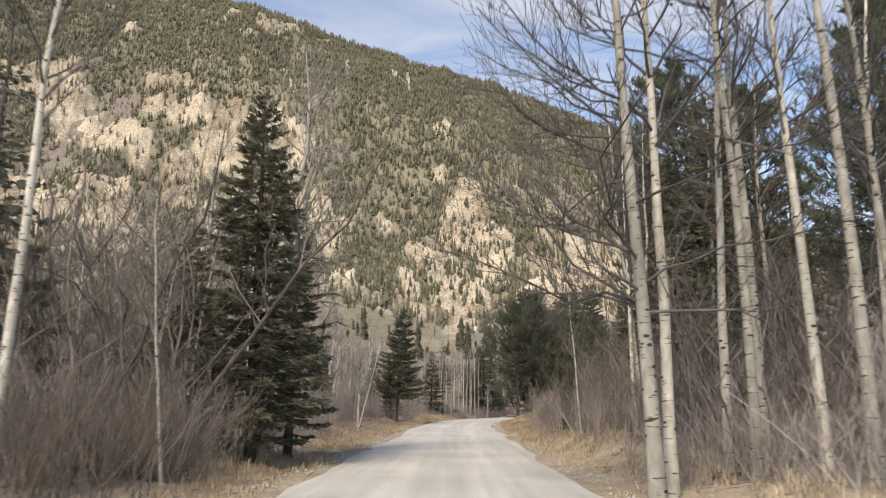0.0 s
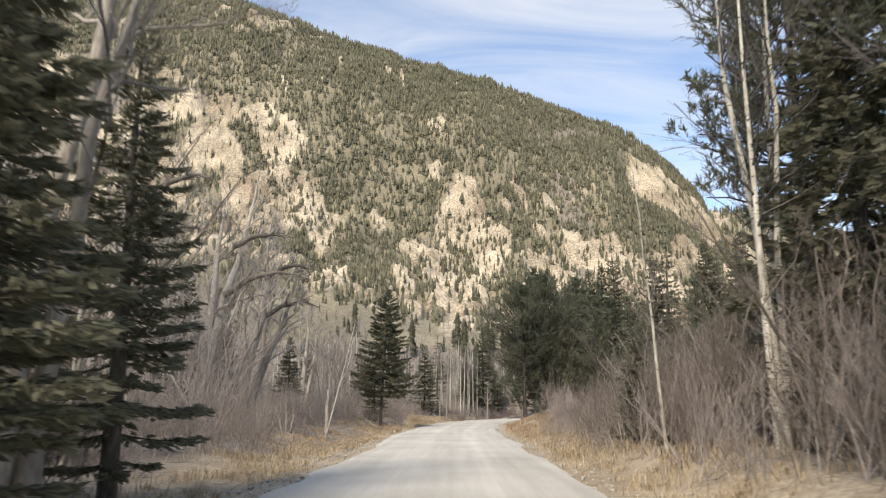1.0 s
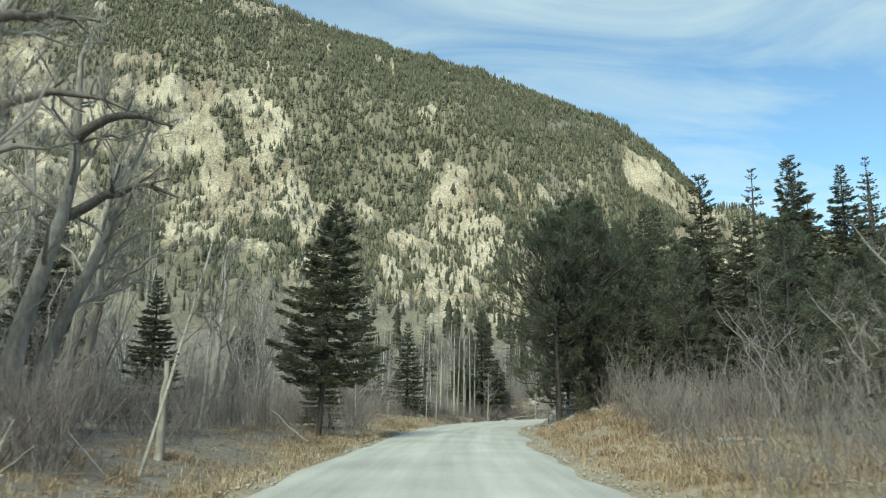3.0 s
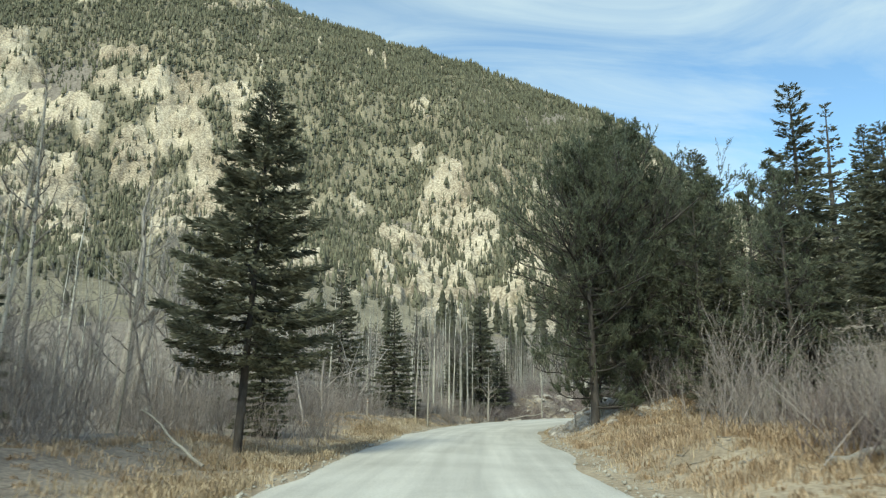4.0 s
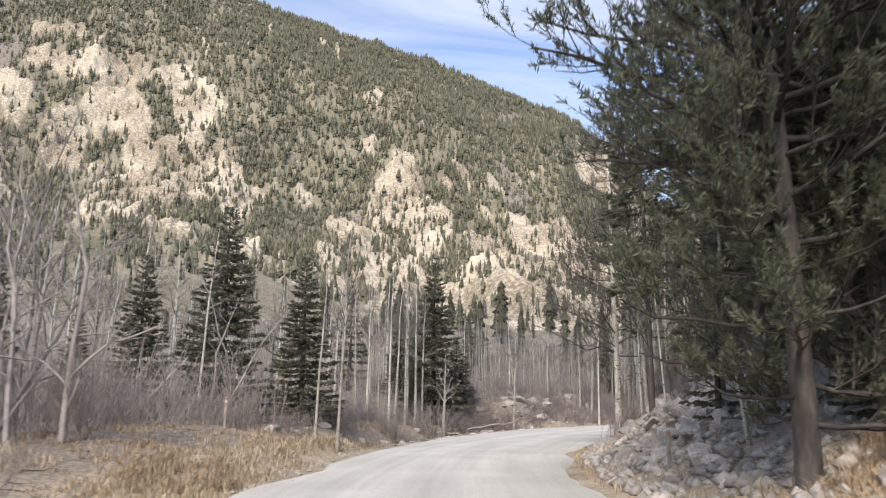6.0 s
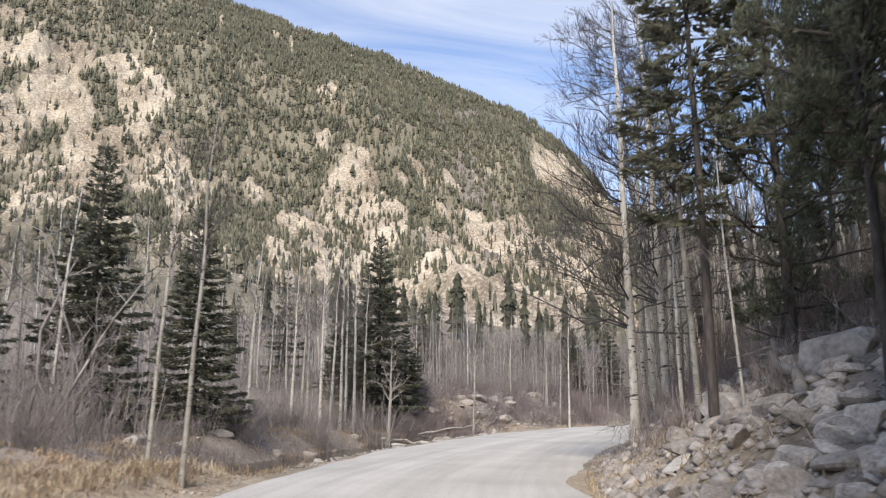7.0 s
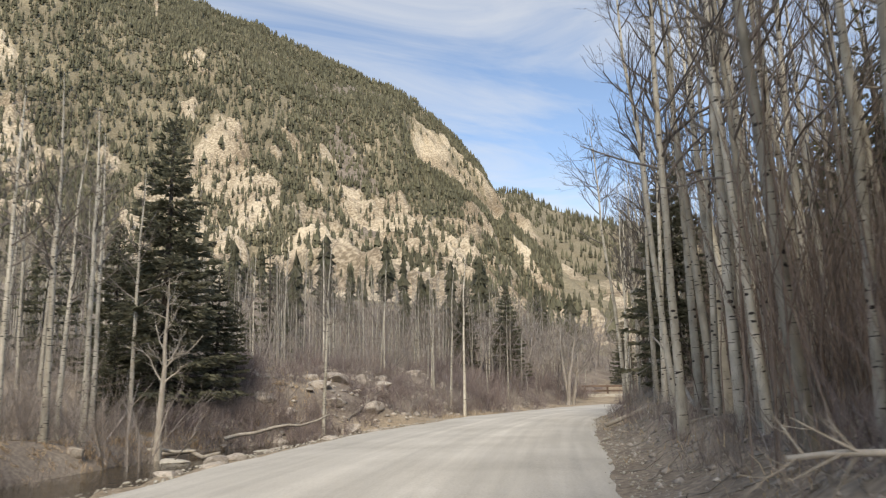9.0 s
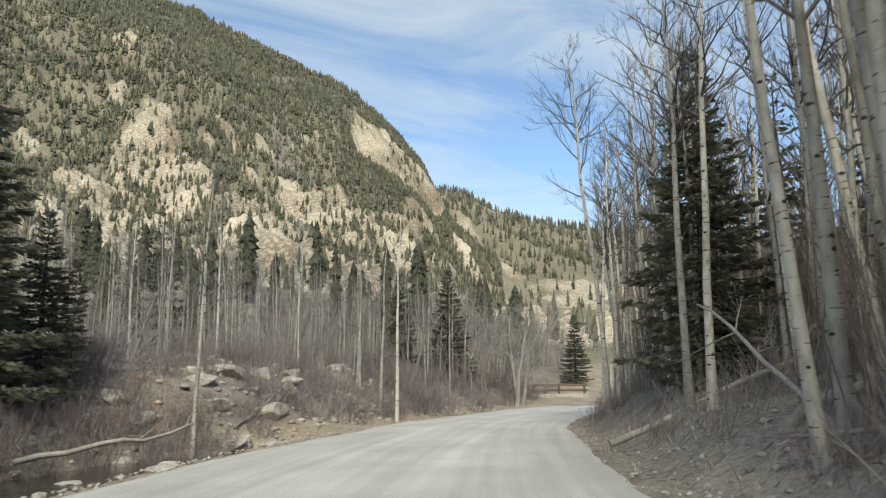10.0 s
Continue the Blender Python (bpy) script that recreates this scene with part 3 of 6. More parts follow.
def spires(n, az_range, u_range, far, zf, keep, size, tiers, sides, seed):
    """Many small conifers on a slope as one mesh."""
    g = np.random.default_rng(seed)
    az = g.uniform(*az_range, n); u = np.sqrt(g.uniform(u_range[0] ** 2, u_range[1] ** 2, n))
    ok = g.uniform(0, 1, n) < keep(az, u)
    az, u = az[ok], u[ok]
    r = u * far(az); z = zf(az, r) - 0.5
    x, y = O_MT[0] + r * np.sin(np.radians(az)), O_MT[1] + r * np.cos(np.radians(az))
    m = len(az)
    h = size * g.uniform(0.5, 1.3, m); rad = h * g.uniform(0.10, 0.19, m)
    V, F = [], []
    for t in range(tiers):
        lo, hi = 0.10 + 0.78 * t / tiers, min(1.0, 0.10 + 0.78 * t / tiers + 0.9 / tiers + 0.28)
        if t == tiers - 1:
            hi = 1.0
        ang = g.uniform(0, 6.28, m)[:, None] + np.arange(sides)[None] / sides * 6.283
        rr = (rad * float(np.interp(t / tiers, (0, 0.33, 1), (0.75, 1.0, 0.2))))[:, None] * g.uniform(0.45, 1.3, (m, sides))
        ring = np.stack([x[:, None] + rr * np.cos(ang), y[:, None] + rr * np.sin(ang), (z + h * lo)[:, None] + g.uniform(-0.05, 0.05, (m, sides)) * h[:, None]], -1)
        tip = np.stack([x + g.normal(0, 0.02, m) * h, y, z + h * hi], -1)[:, None]
        v = np.concatenate([ring, tip], 1)
        b = (np.arange(m) * (sides + 1))[:, None]
        j = np.arange(sides)[None]
        F.append(np.stack([b + j, b + (j + 1) % sides, b + sides + 0 * j], -1).reshape(-1, 3) + sum(len(q) for q in V))
        V.append(v.reshape(-1, 3))
    return mesh_of("conifers", np.concatenate(V), F, FAR_TREES)


def keep_up(az, u):
    dens = 0.46 + 0.52 * smooth(fbm(az * 0.8, u * 16, 3, 55), -0.6, 0.3)
    return dens * (1 - 0.84 * cliffs(az, u)) * (1 - 0.85 * slab_face(az, u)) * (0.62 + 0.38 * smooth(u, 0.6, 0.85))


def keep_low(az, u):
    return (0.30 + 0.55 * smooth(fbm(az * 0.7, u * 14, 3, 56), -0.4, 0.5)) * (1 - 0.76 * cliffs(az, u)) * (0.25 + 0.75 * smooth(u, 0.30, 0.42)) * (1 - 0.35 * smooth(az, 3, 8))


me = spires(60000, (-38, 24), (0.56, 1.03), ridge_far, mountain_z, keep_up, 8.0, 3, 5, 1)
tagged(new("mountain_conifers", me), "dense dark green conifers over the upper slope", "trees", kind="stuff")
me = spires(26000, (-36, 26), (0.27, 0.58), ridge_far, mountain_z, keep_low, 6.4, 5, 7, 2)
tagged(new("lower_slope_conifers", me), "scattered conifers among cliffs of the lower slope", "trees", kind="stuff")
me = spires(10000, (12, 60), (0.17, 1.02), hill_far, far_hill_z, lambda a, u: 0.5 * (1 - 0.85 * cliffs(a, u)), 11, 4, 6, 3)
tagged(new("far_hill_conifers", me), "thin conifer cover on the distant hillside", "trees", kind="stuff")

# ---- kinds of tree ----


def grow(P, R, count, ratio, spread, k, g, lo=0.25, hi=1.0, lift=0.15, wobble=0.06, thin=0.55):
    """Side shoots from parent shoots P (n x k x 3) with radii R; returns the shoots and their radii."""
    n, kp, _ = P.shape
    own = np.repeat(np.arange(n), count)
    t = g.uniform(lo, hi, len(own))
    s = t * (kp - 1); i = np.minimum(s.astype(int), kp - 2); f = (s - i)[:, None]
    start = P[own, i] * (1 - f) + P[own, i + 1] * f
    tan = unit(P[own, i + 1] - P[own, i])
    rad = R[own, i] * (1 - f[:, 0]) + R[own, i + 1] * f[:, 0]
    length = np.linalg.norm(P[own, -1] - P[own, 0], axis=-1) * ratio * (1.15 - 0.6 * t) * g.uniform(0.6, 1.3, len(own))
    side = g.normal(0, 1, (len(own), 3))
    side = unit(side - tan * (side * tan).sum(-1, keepdims=True))
    a = np.radians(spread) * g.uniform(0.7, 1.3, len(own))[:, None]
    d = unit(tan * np.cos(a) + side * np.sin(a) + np.array([0, 0, lift]))
    q = np.linspace(0, 1, k)[None, :, None]
    Q = start[:, None] + d[:, None] * q * length[:, None, None]
    Q[:, :, 2] += lift * (q[..., 0] ** 2) * length[:, None]
    Q += np.cumsum(g.normal(0, 1, Q.shape), 1) * wobble * length[:, None, None] * q / k * 2
    r0 = np.maximum(rad * thin, 0.004)
    RR = r0[:, None] * np.linspace(1, 0.3, k)[None] + 0.0
    return Q, np.maximum(RR, 0.0035)


def stem_line(h, lean, g, k=9, bend=0.03):
    s = np.linspace(0, 1, k)
    off = np.cumsum(g.normal(0, bend, (k, 2)), 0) * s[:, None] * h * 0.35
    P = np.stack([lean[0] * h * s + off[:, 0], lean[1] * h * s + off[:, 1], h * s - 0.25 * (1 - s)], -1)
    return P[None], s


def bare_tree(h, r0, g, n1=22, n2=4, n3=3, start=0.4, rise=45, length=0.2, lean=(0, 0), bend=0.02, sides=9, wob=0.06, flare=0.35, toward=None, lift=0.2, apart=False, limb=0.42):
    """A leafless tree: returns trunk and crown as lists of (verts, quads)."""
    P, s = stem_line(h, lean, g, bend=bend)
    R = (r0 * (1 - s) ** 0.8 + 0.012 + flare * r0 * np.exp(-s * 28))[None]
    trunk = [tubes(P, R, sides)]
    # main shoots
    t = np.sort(g.uniform(start, 0.98, n1))
    f = t * (P.shape[1] - 1); i = np.minimum(f.astype(int), P.shape[1] - 2); w = (f - i)[:, None]
    b = P[0, i] * (1 - w) + P[0, i + 1] * w
    az = np.arange(n1) * 2.4 + g.uniform(-0.5, 0.5, n1)
    if toward is not None:
        az = np.where(g.uniform(0, 1, n1) < 0.55, toward + g.normal(0, 0.5, n1), az)
    el = np.radians(rise + g.normal(0, 12, n1))
    L = h * length * (1.15 - 0.75 * (t - start) / (1 - start)) * g.uniform(0.6, 1.25, n1)
    d = np.stack([np.cos(az) * np.cos(el), np.sin(az) * np.cos(el), np.sin(el)], -1)
    k = 6
    q = np.linspace(0, 1, k)[None, :, None]
    Q = b[:, None] + d[:, None] * q * L[:, None, None]
    Q[:, :, 2] += lift * L[:, None] * q[..., 0] ** 2
    Q += np.cumsum(g.normal(0, 1, Q.shape), 1) * wob * L[:, None, None] * q
    rr = np.interp(t, np.linspace(0, 1, len(s)), R[0]) * limb
    RQ = rr[:, None] * (0.9 if apart else 1.0) * np.linspace(1, 0.22, k)[None] + 0.004
    crown = [tubes(Q, RQ, 5)]
    A, RA = grow(Q, RQ, n2, 0.5, 42, 3, g, 0.2, 0.98)
    if apart:
        B, RB = grow(A, RA, n3, 0.55, 38, 2, g, 0.15, 1.0)
        a, b = n2, n2 * n3
        return trunk, [[tubes(Q[i:i + 1], RQ[i:i + 1], 6), tubes(A[i * a:i * a + a], RA[i * a:i * a + a], 3), tubes(B[i * b:i * b + b], RB[i * b:i * b + b], 3)]
                       for i in range(n1)]
    crown.append(tubes(A, RA, 3))
    if n3:
        B, RB = grow(A, RA, n3, 0.55, 38, 2, g, 0.15, 1.0)
        crown.append(tubes(B, RB, 3))
        B2, RB2 = grow(Q, RQ, n2, 0.22, 45, 2, g, 0.3, 1.0)
        crown.append(tubes(B2, RB2, 3))
    return trunk, crown


def pile_of(groups, name, mat, shade=True):
    p = Pile()
    for v, f in groups:
        p.add(v, f)
    return p.mesh(name, mat, shade)


def blades(base, d, length, width, g, cross=2):
    """Diamond-shaped needle sprays from base along d; two crossed ones each."""
    n = len(base)
    V, F = [], []
    a = g.normal(0, 1, (n, 3)); a = unit(np.cross(d, a))
    for c in range(cross):
        side = a if c == 0 else np.cross(d, a)
        m = base + d * (length * 0.42)[:, None]
        v = np.stack([base, m + side * width[:, None], base + d * length[:, None], m - side * width[:, None]], 1)
        F.append(np.arange(n * 4).reshape(n, 4) + c * n * 4)
        V.append(v.reshape(-1, 3))
    return np.concatenate(V), np.concatenate(F)


def spruce_parts(h, R, g, nb=190, nt=22, low=0.07, power=0.8, cross=2, width=0.11, droop=0.32, gaps=0.0, bare=0.0, spray=0.030, stout=1.0):
    """A spruce: whorled drooping branches with needle sprays. Returns trunk mesh and crown mesh."""
    P, s = stem_line(h * 0.99, (0, 0), g, 7, 0.006)
    r0 = (0.016 * h + 0.03) * stout
    Rt = (r0 * (1 - s) + 0.012)[None]
    trunk = tubes(P, Rt, 9)
    ring = 6
    nw = max(8, nb // ring)
    tw = low + (0.985 - low) * ((np.arange(nw) + g.uniform(0.2, 0.8, nw)) / nw) ** 0.88
    nb = nw * ring
    t = np.clip(np.repeat(tw, ring) + g.normal(0, 0.0045, nb), low, 0.99)
    spin = np.repeat(g.uniform(0, 6.283, nw), ring) + np.tile(np.arange(ring) * 6.283 / ring, nw) + g.uniform(-0.35, 0.35, nb)
    if gaps:
        ok = g.uniform(0, 1, nb) > gaps
        t, spin = t[ok], spin[ok]
    nb = len(t)
    az = spin
    L = (R * (1 - t) ** power * g.uniform(0.62, 1.2, nb) + 0.02 * h * (1 - t) + 0.10) * smooth(t, low - 0.12, low + 0.10) 
    a0 = -droop * (1 - t) ** 0.8 + 0.55 * smooth(t, 0.72, 1)
    k = 5
    q = np.linspace(0, 1, k)[None, :, None]
    d = np.stack([np.cos(az), np.sin(az), a0], -1)
    b = np.stack([np.interp(t, s, P[0, :, 0]), np.interp(t, s, P[0, :, 1]), t * h], -1)
    Q = b[:, None] + d[:, None] * q * L[:, None, None]
    Q[:, :, 2] += 0.20 * L[:, None] * q[..., 0] ** 2 + g.normal(0, 0.02, (nb, 1)) * L[:, None] * q[..., 0]
    RQ = (0.010 + 0.010 * L)[:, None] * np.linspace(1, 0.3, k)[None]
    wood = tubes(Q, RQ, 3)
    cnt = np.maximum(10 if nt > 60 else 6, (nt * L / R * 1.25).astype(int))
    own = np.repeat(np.arange(nb), cnt)
    m = len(own)
    tt = np.clip(0.08 + bare + (0.92 - bare) * g.uniform(0, 1, m) ** 0.8, 0, 1)
    ss = tt * (k - 1); i = np.minimum(ss.astype(int), k - 2); f = (ss - i)[:, None]
    tan = unit(Q[own, i + 1] - Q[own, i])
    perp = unit(np.cross(tan, np.array([0, 0, 1.0])))
    sgn = np.where(g.uniform(0, 1, m) < 0.5, 1, -1)[:, None]
    wide = (0.34 * L[own] * (1.12 - tt) * smooth(tt, 0, 0.25))[:, None] * g.uniform(0, 1, (m, 1))
    base = Q[own, i] * (1 - f) + Q[own, i + 1] * f + perp * sgn * wide + tan * wide * 0.55
    base[:, 2] += -wide[:, 0] * g.uniform(0.05, 0.35, m) + g.normal(0, 1, m) * (0.012 + 0.014 * L[own])
    fan_a = np.radians(g.uniform(10, 62, m))[:, None]
    dd = unit(tan * np.cos(fan_a) + perp * sgn * np.sin(fan_a) + np.array([0, 0, -1.0]) * g.uniform(-0.2, 0.55, (m, 1)))
    ln = np.minimum(0.10 + 0.16 * L[own], spray * h) * g.uniform(0.5, 1.4, m)
    V, F = blades(base - dd * ln[:, None] * 0.2, dd, ln, ln * width * g.uniform(0.7, 1.3, m), g, cross)
    tipv, tipf = blades(Q[:, -2], unit(Q[:, -1] - Q[:, -2]), 0.14 * L + 0.12, 0.015 * L + 0.012, g, 2)
    p = Pile()
    p.add(*wood, 1); p.add(V, F, 0); p.add(tipv, tipf, 0)
    return pile_of([trunk], "trunk", CONIFER_BARK), p.mesh("crown", [SPRUCE, CONIFER_BARK])


def pine_parts(h, R, g, n1=46, n2=8, tufts=3, nbl=9, low=0.22, top=0.5, high=False, needle=1.0, stout=0.6):
    """A pine: rounded crown of upswept limbs that end in needle tufts."""
    P, s = stem_line(h * 0.97, (0.0, 0.0), g, 8, 0.012)
    r0 = (0.017 * h + 0.03) * stout
    Rt = (r0 * (1 - s) ** 0.9 + 0.02)[None]
    trunk = tubes(P, Rt, 10)
    t = low + (0.97 - low) * ((np.arange(n1) + g.uniform(0, 1, n1)) / n1) ** (0.78 if high else 1.0)
    az = np.arange(n1) * 2.39996 + g.uniform(-0.5, 0.5, n1)
    shape = np.interp(t, (0, low, low + 0.15, top, 0.8, 1.0), (0.5, 0.6, 0.95, 1.0, 0.62, 0.16))
    if high:
        shape = np.interp(t, (0, 0.26, 0.34, 0.44, 0.60, 0.82, 1.0), (0.55, 0.62, 0.80, 1.05, 1.05, 0.68, 0.20))
    L = R * shape * g.uniform(0.7, 1.15, n1)
    el = np.radians(np.interp(t, (low, 0.5, 0.85, 1.0), (-8, 8, 27, 52)) + g.normal(0, 8, n1))
    d = np.stack([np.cos(az) * np.cos(el), np.sin(az) * np.cos(el), np.sin(el)], -1)
    k = 6
    q = np.linspace(0, 1, k)[None, :, None]
    b = np.stack([np.interp(t, s, P[0, :, 0]), np.interp(t, s, P[0, :, 1]), t * h * 0.97], -1)
    Q = b[:, None] + d[:, None] * q * L[:, None, None]
    Q[:, :, 2] += 0.22 * L[:, None] * q[..., 0] ** 2
    Q += np.cumsum(g.normal(0, 1, Q.shape), 1) * 0.03 * L[:, None, None] * q
    RQ = (0.018 + 0.012 * L)[:, None] * np.linspace(1, 0.3, k)[None]
    A, RA = grow(Q, RQ, n2, 0.40, 45, 3, g, 0.12, 1.0, lift=0.3)
    B, RB = grow(A, RA, tufts, 0.5, 40, 2, g, 0.2, 1.0, lift=0.35)
    own = np.repeat(np.arange(len(B)), nbl)
    f = (0.25 + 0.8 * g.uniform(0, 1, len(own)) ** 0.7)[:, None]
    base = B[own, 0] * (1 - f) + B[own, -1] * f
    tan = unit(B[own, -1] - B[own, 0])
    dd = unit(tan * 0.75 + g.normal(0, 0.55, (len(own), 3)) + np.array([0, 0, 0.2]))
    ln = g.uniform(0.07, 0.15, len(own)) * needle
    V, F = blades(base, dd, ln, ln * g.uniform(0.065, 0.125, len(own)), g, 1)
    p = Pile()
    p.add(*tubes(Q, RQ, 5), 1); p.add(*tubes(A, RA, 3), 1); p.add(*tubes(B, RB, 3), 1); p.add(V, F, 0)
    return pile_of([trunk], "trunk", CONIFER_BARK), p.mesh("crown", [PINE, CONIFER_BARK])


def plant(kind, meshes, x, y, scale, label, category, group, turn=None, sink=0.12, tilt=(0, 0), names=("trunk", "crown"), z=None):
    """One tree: an empty at its base with its parts; the meshes are shared among alike trees."""
    zz = float(ground_z(x, y)) if z is None else z
    ob = new(kind)
    ob.empty_display_size = 0.3
    turn = rng.uniform(0, 360) if turn is None else turn
    ob.matrix_basis = pose(x, y, zz - sink, tilt[0], tilt[1], 0) @ pose(0, 0, 0, 0, 0, turn) @ Matrix.Scale(scale, 4)
    tagged(ob, label, category, group)
    for nm, me in zip(names, meshes):
        p = part(nm, me, ob)
        if nm in ("stem_clump", "twig_crown"):
            tagged(p, kind="stuff")
    return ob


# ---- conifers beside the road ----
G = lambda seed: np.random.default_rng(seed)
spruce_a = spruce_parts(10, 1.75, G(11), 190, 120, low=0.08, power=0.7, width=0.14, gaps=0.2, cross=1, spray=0.022)
spruce_main = spruce_parts(10, 1.95, G(11), 220, 140, low=0.06, power=0.72, width=0.14, gaps=0.07, cross=1, spray=0.023)
spruce_b = spruce_parts(10, 2.2, G(12), 200, 105, low=0.03, power=0.85, width=0.17, cross=1, spray=0.026)
spruce_wide = spruce_parts(10, 3.0, G(13), 200, 250, low=0.20, power=0.86, droop=0.16, width=0.12, gaps=0.08, cross=1, spray=0.024, stout=0.6)
spruce_c = spruce_parts(10, 1.7, G(14), 110, 24, low=0.04, power=0.85, width=0.28, cross=1)
spruce_thin = spruce_parts(10, 1.5, G(15), 130, 100, low=0.30, power=0.6, gaps=0.2, width=0.15, cross=1, spray=0.02, stout=0.38)
spruce_dead = spruce_parts(4, 0.9, G(16), 60, 20, low=0.05, power=0.7, bare=0.25, droop=0.5, width=0.10, cross=1)
pine_a = pine_parts(10, 3.0, G(17), 92, 11, 5, 30, low=0.07, high=True, needle=0.9, stout=0.72)
pine_b = pine_parts(10, 2.2, G(18), 46, 8, 4, 7, low=0.05, top=0.40, needle=1.8)
pine_tall = pine_parts(10, 2.1, G(19), 54, 9, 4, 15, low=0.36, top=0.62, needle=1.4, stout=0.42)



def tier_tree(h, R, g, tiers=14, sides=13, low=0.06, power=0.8):
    """A far conifer: ragged skirts of boughs one above another."""
    p = Pile()
    for k in range(tiers):
        t = low + (0.95 - low) * k / tiers
        r = R * (1 - t) ** power * g.uniform(0.6, 1.25) + 0.06
        a = g.uniform(0, 6.283) + np.arange(sides * 2) * math.pi / sides
        rr = np.where(np.arange(sides * 2) % 2 == 0, g.uniform(0.55, 1.3, sides * 2), g.uniform(0.2, 0.55, sides * 2)) * r
        z0 = t * h + g.normal(0, 0.018, sides * 2) * h
        top = min(h, t * h + h * (1.7 / tiers))
        lo = np.stack([rr * np.cos(a), rr * np.sin(a), z0], -1)
        hi = np.stack([0.12 * r * np.cos(a), 0.12 * r * np.sin(a), np.full(sides * 2, top)], -1)
        m = sides * 2
        i0 = np.arange(m); i1 = (i0 + 1) % m
        p.add(np.concatenate([lo, hi]), np.stack([i0, i1, i1 + m, i0 + m], -1), 0)
    P, s = stem_line(h * 0.98, (0, 0), g, 4, 0.004)
    return pile_of([tubes(P, (0.012 * h * (1 - s) + 0.015)[None], 5)], "trunk", CONIFER_BARK), p.mesh("crown", [SPRUCE])


conifer_far = [tier_tree(10, 1.7, G(20)), tier_tree(10, 1.35, G(21), 16, power=0.7), tier_tree(10, 2.0, G(22), 13, low=0.12, power=0.6)]
L_SP = "dark green spruce with drooping layered branches"
for x, y, h, me, lab in (
        (-5.25, 20.2, 10.0, spruce_main, "tall dark spruce with drooping layered branches beside the road"),
        (-7.5, 21.9, 6.3, spruce_b, L_SP), (-5.2, 24.6, 8.0, spruce_a, "tall dark spruce with a thin crown beside the road"),
        (-10.5, 29, 9.0, spruce_c, L_SP),
        (-12.0, 19, 12.0, spruce_c, L_SP),
        (-17.0, 61.3, 10.2, spruce_b, "dark spruce standing behind bare cottonwoods"),
        (-18.0, 72.0, 10.0, spruce_b, "dark spruce standing behind bare cottonwoods"),
        (-11.8, 68.8, 6.0, spruce_b, "small dark spruce among pale bare stems"),
        (-5.35, 70.4, 10.2, spruce_wide, "broad spruce with a bare lower trunk at the road edge"),
        (-6.6, 78.8, 5.4, spruce_b, "small full spruce in the roadside thicket"),) + (
        (-3.7, 114.2, 9.2, spruce_b, "broad green spruce near the creek"),
        (-8.4, 116.3, 12.6, spruce_b, "tall narrow spruce above its neighbours"),
        (-12.0, 113.5, 9.2, spruce_b, L_SP), (-18.5, 110.5, 9.8, spruce_b, L_SP), (-11.5, 104, 4.6, spruce_b, L_SP),) + (
        (4.6, 135.6, 13.2, spruce_b, "tall ragged conifer rising over bare aspens"),
        (2.9, 134.2, 4.6, spruce_b, "small green spruce beside a taller one"), (6.7, 138.8, 6.6, spruce_b, L_SP), (2.0, 141.5, 8.0, spruce_b, L_SP), (7.6, 139.4, 5.0, spruce_thin, "thin spruce on the stony bank"),) + (
        (23.5, 127.5, 9.5, spruce_b, "dense dark spruce inside the aspen grove"),
        (22.5, 116.5, 9.5, spruce_c, "dark spruce behind the aspen grove"), (25.5, 120.5, 11, spruce_c, "dark spruce behind the aspen grove"), (28.5, 125.5, 10, spruce_c, "dark spruce behind the aspen grove"),
        (19.5, 110.5, 9, spruce_c, "dark spruce behind the aspen grove"), (30.5, 131.5, 10.5, spruce_c, "dark spruce behind the aspen grove"), (33.5, 138, 9.5, spruce_c, "dark spruce behind the aspen grove"),
        (17.2, 106.0, 9.5, spruce_c, "dark spruce behind the aspen grove"), (28.0, 117.5, 13, spruce_c, "dark spruce behind the aspen grove"), (33.0, 126, 12, spruce_c, "dark spruce behind the aspen grove"),
        (24.0, 112, 12, spruce_c, "dark spruce behind the aspen grove"), (36.5, 143, 10, spruce_c, "dark spruce behind the aspen grove"),
        (26.5, 133, 6.5, spruce_c, "dense dark spruce inside the aspen grove"),
        (7.8, 88.6, 4.2, spruce_c, "small dark spruce under a large pine"), (8.8, 84.4, 3.6, spruce_b, "small dark spruce under a large pine"),
        (5.0, 34.3, 3.2, spruce_b, "young ragged dark spruce at the road edge"), (6.9, 40.5, 3.4, spruce_dead, "young half-dead spruce with drooping sparse twigs")):
    unit_h = 4 if me is spruce_dead else 10
    plant("spruce_tree", me, x, y, h / unit_h, lab, "tree", "roadside spruces", sink=0.1 if unit_h == 10 else 0.05, tilt=(0, 3) if me is spruce_wide else (0, 0))

